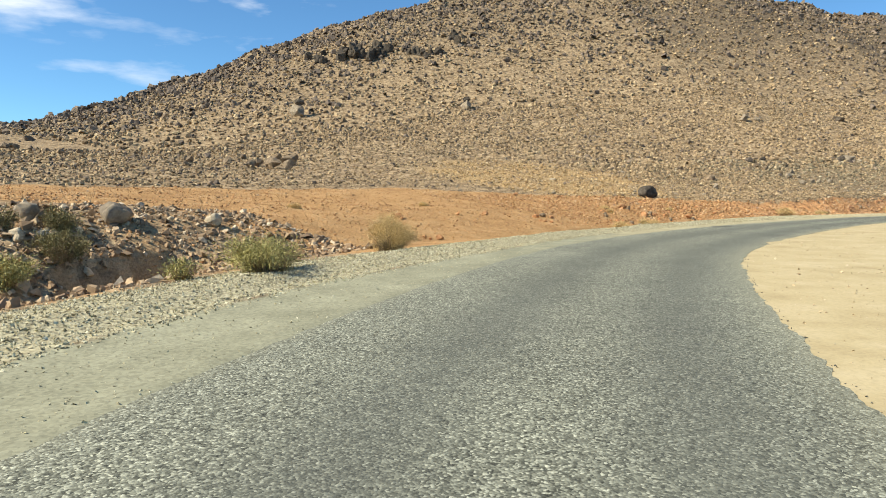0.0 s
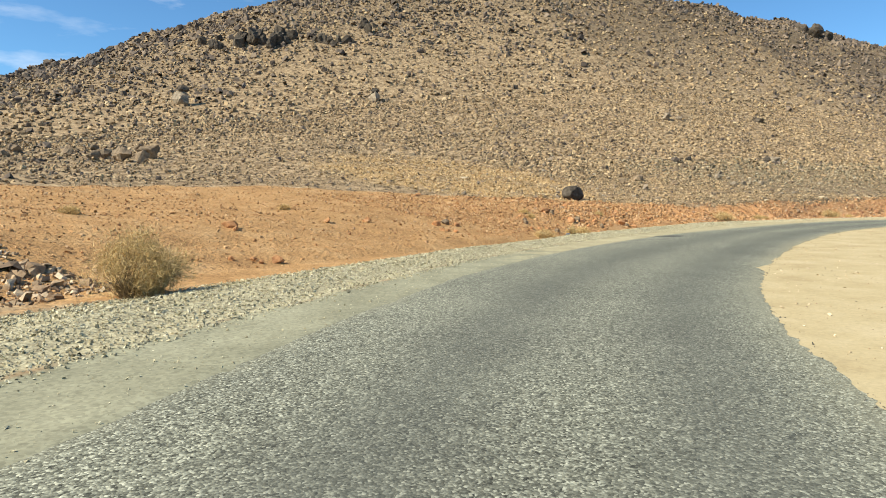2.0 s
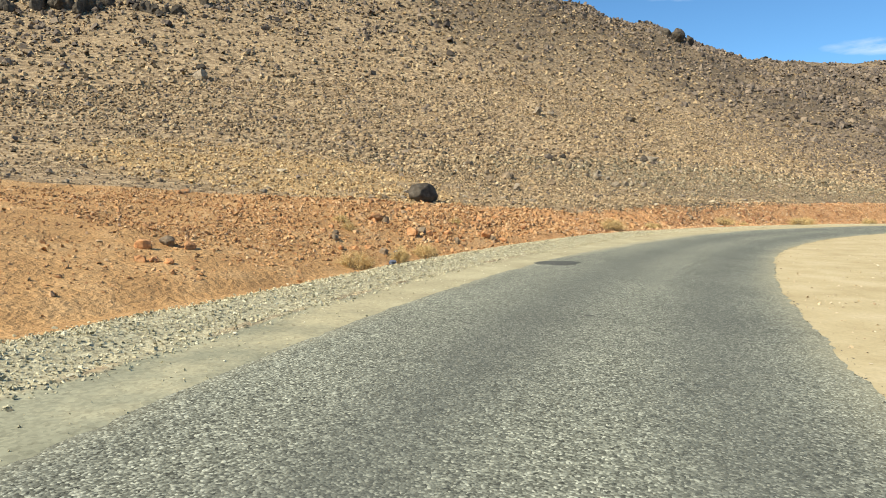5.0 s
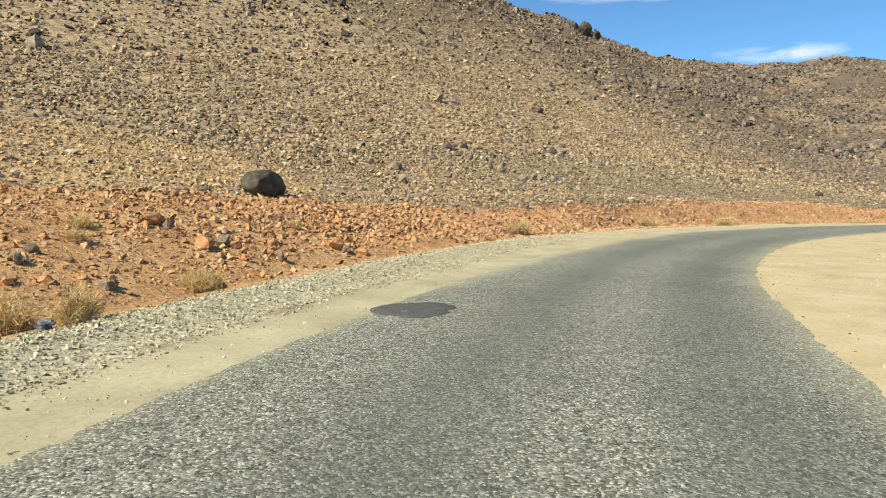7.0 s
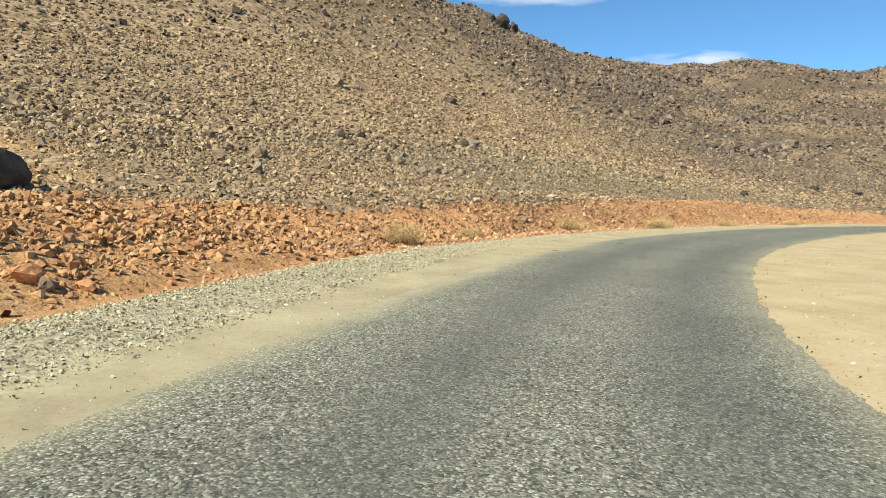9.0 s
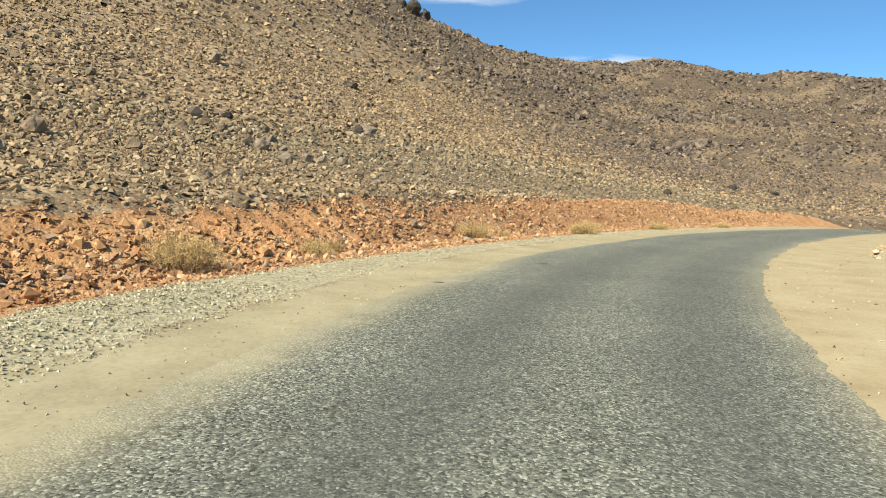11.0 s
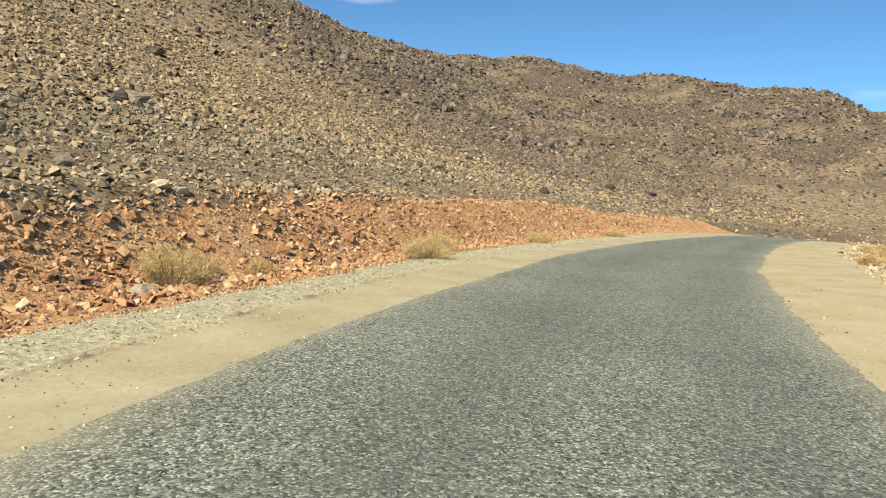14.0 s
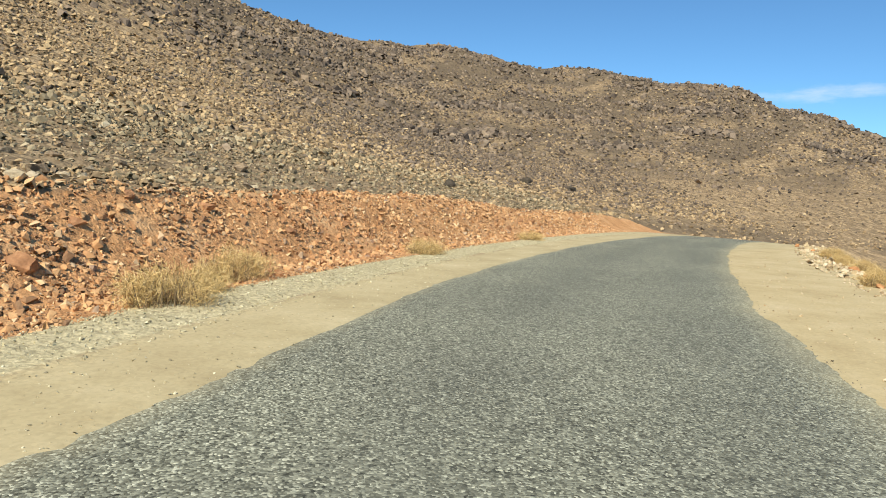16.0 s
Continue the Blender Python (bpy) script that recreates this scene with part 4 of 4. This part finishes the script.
for x, y, w in ((42.9, 70.9, 0.6), (43.4, 70.6, 0.5), (34.1, 52.8, 0.42), (34.5, 52.9, 0.32), (32.1, 51.8, 0.18), (28.2, 50.1, 0.22), (37.5, 58.6, 0.2), (39.4, 54.9, 0.31), (40.8, 55.8, 0.22), (38.4, 54.7, 0.2), (39.0, 67.0, 0.33)):
    rock("stone", x, y, w, PALE_ROCK, next(SEED), "pale limestone lump among darker stones", "stone", "pale stones above the bank", 0.55)
for x, y, w in ((39.8, 55.3, 0.3), (40.5, 55.8, 0.22), (39.4, 55.2, 0.18), (40.5, 56.7, 0.23), (38.6, 55.6, 0.15), (43.1, 56.8, 0.2), (46.3, 59.8, 0.25), (45.3, 57.0, 0.26), (47.5, 57.4, 0.23), (37.0, 53.0, 0.18), (8.0, 50.1, 0.5)):
    rock("stone", x, y, w, PALE_ROCK, next(SEED), "pale stone lying on the top of the bank", "stone", "pale stones above the bank", 0.5)
for x, y, w in ((10.1, 38.7, 0.5), (11.0, 37.4, 0.42), (9.1, 34.5, 0.19), (8.3, 33.8, 0.2), (8.7, 34.1, 0.25), (12.5, 38.6, 0.24), (14.8, 39.4, 0.28), (8.1, 35.6, 0.2), (11.7, 37.0, 0.2), (-1.7, 25.3, 0.36), (-1.5, 25.1, 0.2), (-0.6, 22.0, 0.15), (-0.1, 22.1, 0.32), (-1.0, 21.7, 0.18), (-0.4, 21.8, 0.15), (0.6, 28.3, 0.27), (1.8, 29.3, 0.29)):
    rock("rock", x, y, w, ORANGE_ROCK, next(SEED), "orange sandstone block lying on bare orange soil", group="orange blocks on the flat", squash=0.62)
# first one is added for the shadow beside the orange block at (10.1, 38.7)
for x, y, w in ((10.45, 38.55, 0.36), (11.4, 37.7, 0.34), (12.5, 37.5, 0.34), (9.4, 34.1, 0.24), (9.5, 34.25, 0.19), (8.3, 34.8, 0.28), (8.4, 35.4, 0.24)):
    rock("rock", x, y, w * 0.9, BROWN_ROCK, next(SEED), "grey-brown rock lying among orange rubble", group="grey rocks on the flat", squash=0.75)
for x, y, w in ((37.7, 54.0, 0.36), (37.1, 52.8, 0.34), (37.1, 52.6, 0.4), (38.8, 53.3, 0.42), (36.6, 53.0, 0.28), (36.6, 52.1, 0.22), (37.7, 53.0, 0.2), (38.5, 53.5, 0.2), (39.9, 54.2, 0.24), (41.2, 55.1, 0.28), (30.4, 50.5, 0.3), (29.7, 49.9, 0.36), (29.3, 49.4, 0.34)):
    rock("rock", x, y, w, RED_ROCK, next(SEED), "rust-brown block bedded in the red bank", group="blocks in the red bank", squash=0.6, sink=0.3)
for x, y, w in ((4.2, 31.0, 0.34), (5.0, 31.5, 0.3), (4.3, 29.9, 0.22), (4.5, 29.95, 0.18), (4.75, 29.9, 0.2), (14.1, 39.3, 0.42), (15.1, 42.6, 0.36), (16.1, 43.4, 0.3), (16.8, 42.3, 0.3)):
    rock("rock", x, y, w, ORANGE_ROCK, next(SEED), "orange sandstone block lying on bare orange soil", group="orange blocks on the flat", squash=0.62)
for x, y, w in ((4.6, 31.5, 0.34), (14.35, 39.2, 0.36), (30.6, 50.2, 0.36)):
    rock("rock", x, y, w * 0.9, BROWN_ROCK, next(SEED), "grey-brown rock lying among orange rubble", group="grey rocks on the flat", squash=0.75)
rock("stone", 32.5, 50.05, 0.46, PALE_ROCK, next(SEED), "flat whitish stone lying at the foot of the bank", "stone", squash=0.38)
for x, y, w in ((-7.2, 15.1, 0.9), (-8.3, 13.6, 0.55)):
    rock("rock", x, y, w, GREY_ROCK, next(SEED), "large grey boulder at the edge of the wash", group="rocks beside the wash", squash=0.6, worn=True)
for x, y, w in ((-5.8, 17.3, 0.52), (-7.7, 12.3, 0.32), (-7.5, 12.8, 0.24), (-7.6, 12.2, 0.24), (-7.5, 13.1, 0.18), (-6.9, 15.4, 0.17), (-7.0, 15.1, 0.18), (-7.3, 13.7, 0.2), (-6.5, 16.3, 0.2)):
    rock("stone", x, y, w, PALE_ROCK, next(SEED), "pale cream stone at the edge of the wash", "stone", "rocks beside the wash", 0.7, worn=True)
for x, y, w in ((90.9, 136.4, 4.0), (89.0, 138.0, 3.0), (92.5, 135.5, 2.4)):
    rock("rock", x, y, w, DARK_ROCK, next(SEED), "dark crag standing against the sky on the crest", group="crags on the crest", squash=0.8)
for x, y, w, many in ((-15.6, 111.8, 1.9, 9), (-12.2, 112.4, 1.9, 9), (-9.0, 111.0, 1.7, 7), (-4.0, 110.2, 1.7, 7), (1.4, 117.0, 1.6, 5), (-20.5, 112.5, 1.4, 5)):
    for k in range(many):
        rock("rock", x + float(rng.normal(0, 1.3)), y + float(rng.normal(0, 1.3)), w * (0.6 + 0.6 * float(rng.random())), DARK_ROCK, next(SEED), "dark jagged outcrop block below the crest of the hill", group="crags on the crest", squash=1.05, sink=0.25)
for x, y, w in ((58.4, 46.0, 0.5), (55.1, 45.5, 0.28), (52.3, 45.1, 0.26), (62.0, 46.6, 0.34), (66.5, 47.6, 0.42), (68.5, 48.2, 0.3), (71.5, 49.2, 0.4), (56.5, 45.7, 0.24), (60.2, 46.3, 0.22)):
    rock("stone", x, y, w * 0.7, PALE_ROCK if w < 0.25 else ORANGE_ROCK, next(SEED), "tan stone on the sandy edge of the road bench", "stone", "stones on the bench edge", 0.6)

# blocks strewn over the bank: a few shapes, many copies
for mat, word, s0, s1, many in ((ORANGE_ROCK, "orange", 33, 51, 60), (RED_ROCK, "rust-red", 51, 90, 90)):
    models = [rock("rubble_block", 0, 0, 1.0, mat, next(SEED), word + " broken block lying in the bank rubble", "rock", word + " blocks in the bank", 0.68) for k in range(7)]
    for k in range(many):
        s = s0 + (s1 - s0) * rng.random()
        lo, hi = float(foot(s)) + 0.3, float(orange_limit(s)) - 0.1
        d = lo + (max(hi, lo + 0.6) - lo) * rng.random() * (0.5 if 46 < s < 58 else 1.0)
        x, y = (float(v) for v in to_xy(s, d))
        scale = float(sizes(1, 0.12, 0.32, 2.4)[0])
        m = pose(x, y, float(ground_z(np.array([x]), np.array([y]))[0]) - 0.03, *(rng.normal(0, 12, 2)), rng.random() * 360)
        ob = models[k] if k < len(models) else copy_thing(models[k % len(models)], m)
        ob.matrix_basis = m @ Matrix.Diagonal((scale, scale, scale, 1))


# larger single stones of the slope, each a piece of the ground
ground = bpy.data.objects["ground"]
PIECE = []
for k in range(12):
    co, tris = hull_rock(18, 0.6, 5000 + k, 1, 0.3)
    keep = mesh_object("stone", co, tris, (BROWN_ROCK, BROWN_ROCK, GREY_ROCK)[k % 3], owner=ground)
    PIECE.append(keep)
for k in range(270):
    s, d = 30 + 58 * rng.random(), 8.5 + 22 * rng.random() ** 1.4
    d += float(drift(s)) if s < 50 else 0.0
    if d < float(orange_limit(s)) + 0.3:
        d = float(orange_limit(s)) + 0.3 + 3 * rng.random()
    x, y = (float(v) for v in to_xy(s, d))
    ob = PIECE[k] if k < 12 else PIECE[k % 12].copy()
    if k >= 12:
        scene.collection.objects.link(ob)
    size = float(sizes(1, 0.2, 0.55, 2.6)[0])
    ob.matrix_basis = pose(x, y, float(ground_z(np.array([x]), np.array([y]))[0]) + 0.08 * size, *(rng.normal(0, 14, 2)), rng.random() * 360) @ Matrix.Diagonal((size, size, size, 1))


# ---- shrubs and dry grass ----
def shrub(name, x, y, width, height, leaf, label, seed, leaves=1400, stems=70, blade=0.05, droop=0.3, slim=0.13, root=0.3):
    """A low desert shrub: thin forked stems under a ragged crown of small leaves."""
    r = np.random.default_rng(seed)
    z = float(ground_z(np.array([x]), np.array([y]))[0])
    base = new(name)
    base.matrix_basis = pose(x, y, z - 0.02)
    rad = width / 2
    vs, fs, tips = [], [], []
    for k in range(stems):
        a, lean = r.random() * 2 * np.pi, r.random() ** 0.6
        reach = rad * lean * (0.55 + 0.5 * r.random())
        top = height * (1 - droop * lean ** 2) * (0.5 + 0.55 * r.random())
        p0 = np.array((np.cos(a), np.sin(a), 0)) * rad * root * r.random() ** 0.5
        p2 = np.array((np.cos(a) * reach, np.sin(a) * reach, top))
        p1 = (p0 + p2) / 2 + np.array((0, 0, 0.18 * height)) + r.normal(0, 0.05 * width, 3)
        p1[2] = max(p1[2], 0.03)
        thick = 0.004 + 0.004 * r.random()
        for f in np.linspace(0.12, 1, 10):
            tips.append((1 - f) ** 2 * p0 + 2 * f * (1 - f) * p1 + f * f * p2)
        n0 = len(vs)
        for i, f in enumerate((0, 0.35, 0.7, 1.0)):
            c = (1 - f) ** 2 * p0 + 2 * f * (1 - f) * p1 + f * f * p2
            for q in range(3):
                b = q * 2.094
                vs.append(c + np.array((np.cos(b), np.sin(b), 0)) * thick * (1 - 0.7 * f))
        for i in range(3):
            for q in range(3):
                fs.append((n0 + i * 3 + q, n0 + i * 3 + (q + 1) % 3, n0 + i * 3 + 3 + (q + 1) % 3, n0 + i * 3 + 3 + q))
    mesh_object("stem", np.array(vs), np.array(fs), TWIG, True, base, "thin dry twigs")
    tips = np.array(tips)
    gap = np.array([noise.noise(Vector(p) * (3.2 / max(width, 0.4)) + Vector((seed, 0, 0))) for p in tips])
    tips = tips[gap > -0.16]
    c = tips[r.integers(0, len(tips), leaves)] + r.normal(0, 0.035 + 0.02 * width, (leaves, 3))
    c[:, 2] = np.maximum(c[:, 2], 0.01)
    way = r.normal(size=(leaves, 3)) + np.array((0, 0, 0.3)) + c / max(rad, 0.1) * 0.6
    way /= np.linalg.norm(way, axis=1, keepdims=True)
    side = np.cross(way, r.normal(size=(leaves, 3)))
    side /= np.linalg.norm(side, axis=1, keepdims=True)
    long_ = blade * (0.6 + 0.8 * r.random((leaves, 1)))
    wide = long_ * slim
    quad = np.stack([c - side * wide, c + side * wide, c + way * long_ + side * wide * 0.3, c + way * long_ - side * wide * 0.3], 1)
    mesh_object("foliage", quad.reshape(-1, 3), np.arange(leaves * 4).reshape(-1, 4), leaf, False, base)
    return tagged(base, label, "shrub" if name != "grass_tuft" else "grass", group="shrubs beside the wash" if name == "shrub" else "dry tufts along the verge")


def tuft(x, y, width, height, seed, label):
    return shrub("grass_tuft", x, y, width * 1.2, height, DRY_LEAF, label, seed, leaves=int(1500 + 2400 * width), stems=int(60 + 80 * width), blade=0.1, droop=0.55, slim=0.028, root=0.6)


shrub("shrub", -6.8, 12.1, 1.2, 0.56, DARK_LEAF, "dark olive shrub growing in the stony wash", 1, 4500)
shrub("shrub", -7.6, 13.4, 1.3, 0.44, DARK_LEAF, "low olive shrub behind pale stones", 2, 3600)
shrub("shrub", -8.1, 12.5, 0.7, 0.4, DARK_LEAF, "low olive shrub behind pale stones", 3, 1400)
shrub("shrub", -6.8, 10.6, 1.05, 0.5, GREEN_LEAF, "grey-green shrub at the gravel edge", 4, 4200)
shrub("shrub", -6.35, 11.7, 0.6, 0.26, GREEN_LEAF, "small grey-green shrub at the gravel edge", 5, 1000)
shrub("shrub", -3.0, 11.6, 1.95, 0.62, GREEN_LEAF, "bushy green shrub beside the gravel verge", 6, 12000, 200, 0.05, 0.3, 0.1)
shrub("shrub", -4.3, 11.2, 0.75, 0.34, GREEN_LEAF, "small dusty green shrub beside the gravel", 7, 1200)
shrub("shrub", -1.35, 17.0, 1.75, 0.92, DRY_LEAF, "dry straw-coloured bush on the orange soil", 8, 17000, 260, 0.06, 0.6, 0.05)
for k, (x, y, w, h) in enumerate(((10.7, 34.9, 0.65, 0.3), (9.2, 31.6, 0.4, 0.34), (8.4, 32.3, 0.8, 0.33), (10.8, 35.0, 0.4, 0.28), (22.7, 45.5, 1.35, 0.5), (25.9, 47.1, 0.7, 0.3), (26.6, 47.6, 0.35, 0.2), (33.2, 50.6, 1.25, 0.6), (35.1, 51.2, 0.4, 0.2), (41.9, 53.4, 1.4, 0.5))):
    tuft(x, y, w, h, 40 + k, "dry straw-yellow grass tuft at the foot of the bank")
for k, (x, y, w, h) in enumerate(((39.7, 51.7, 1.25, 0.52), (40.6, 52.4, 0.8, 0.4), (48.8, 54.6, 1.1, 0.4), (58.5, 56.7, 1.1, 0.35), (52.6, 45.2, 0.7, 0.35), (33.9, 51.0, 0.7, 0.35), (8.9, 37.7, 0.38, 0.14), (8.9, 36.5, 0.3, 0.13), (13.5, 40.9, 0.36, 0.16), (-5.4, 24.9, 0.4, 0.14), (-0.9, 30.2, 0.3, 0.12), (60.5, 46.5, 0.6, 0.28), (64.0, 47.2, 0.7, 0.3), (57.2, 45.3, 0.9, 0.4), (59.4, 45.7, 1.1, 0.5), (61.5, 46.0, 0.9, 0.45), (66.8, 46.9, 1.0, 0.4), (70.5, 47.6, 1.1, 0.4), (55.4, 44.9, 0.6, 0.3))):
    tuft(x, y, w, h * 0.9, 70 + k, "dry straw-yellow grass tuft on stony soil")


# ---- on the road and beside it ----
def road_patch(s, d, length, width, seed, label):
    """A thin smear of tar with an uneven outline."""
    r = np.random.default_rng(seed)
    n = 40
    ring = np.linspace(0, 2 * np.pi, n, endpoint=False)
    wob = 1 + 0.1 * np.sin(ring * 3 + seed) + 0.06 * np.sin(ring * 7 + 2) + 0.1 * r.random(n)
    ds, dd = np.cos(ring) * length / 2 * wob, np.sin(ring) * width / 2 * wob
    co, fs = [], []
    for k, (f, h) in enumerate(((1.0, -0.012), (0.96, 0.004), (0.6, 0.009), (0.25, 0.011))):
        x, y = to_xy(s + ds * f, d + dd * f)
        across = (d + dd * f - right_edge(s)) / (left_edge(s) - right_edge(s))
        co.append(np.stack([x, y, road_z(s + ds * f) + 0.025 * np.sin(np.pi * np.clip(across, 0, 1)) - 0.008 * smooth(0.9, 1, across) + h], -1))
    for k in range(3):
        for i in range(n):
            fs.append((k * n + i, k * n + (i + 1) % n, (k + 1) * n + (i + 1) % n, (k + 1) * n + i))
    fs += [(3 * n + i, 3 * n + i + 1, 3 * n + n - 2 - i, 3 * n + n - 1 - i) for i in range(n // 2 - 1)]
    ob = mesh_object("tar_patch", np.concatenate(co), np.array(fs), TAR, True)
    return tagged(ob, label, "road patch", group="tar marks on the road")


road_patch(33.72, 2.35, 1.1, 1.05, 3, "dark oval tar patch at the road edge")
road_patch(50.0, 2.62, 0.09, 0.18, 4, "small dark tar spot on the road")
road_patch(53.8, 1.9, 0.12, 0.2, 5, "small dark tar spot on the road")
road_patch(26.8, 0.4, 0.1, 0.14, 6, "small dark tar spot on the road")


def plastic_bag(x, y, size, lift, seed):
    bm = bmesh.new()
    bmesh.ops.create_icosphere(bm, subdivisions=3, radius=size / 2)
    for v in bm.verts:
        k = noise.fractal(v.co * (7 / size) * 0.4 + Vector((seed, 2, 0)), 0.8, 2.0, 4)
        v.co = v.co * (1 + 0.75 * k)
        v.co.z *= 0.8
    low = min(v.co.z for v in bm.verts)
    for v in bm.verts:
        v.co.z -= low
    me = bpy.data.meshes.new("plastic_bag")
    bm.to_mesh(me)
    bm.free()
    me.materials.append(BLUE)
    ob = new("plastic_bag", me)
    ob.matrix_basis = pose(x, y, float(ground_z(np.array([x]), np.array([y]))[0]) + lift - 0.01)
    return tagged(ob, "crumpled blue plastic bag caught in dry grass", "litter", group="litter")


plastic_bag(8.98, 31.2, 0.13, 0.0, 1)
plastic_bag(9.2, 31.75, 0.11, 0.2, 2)
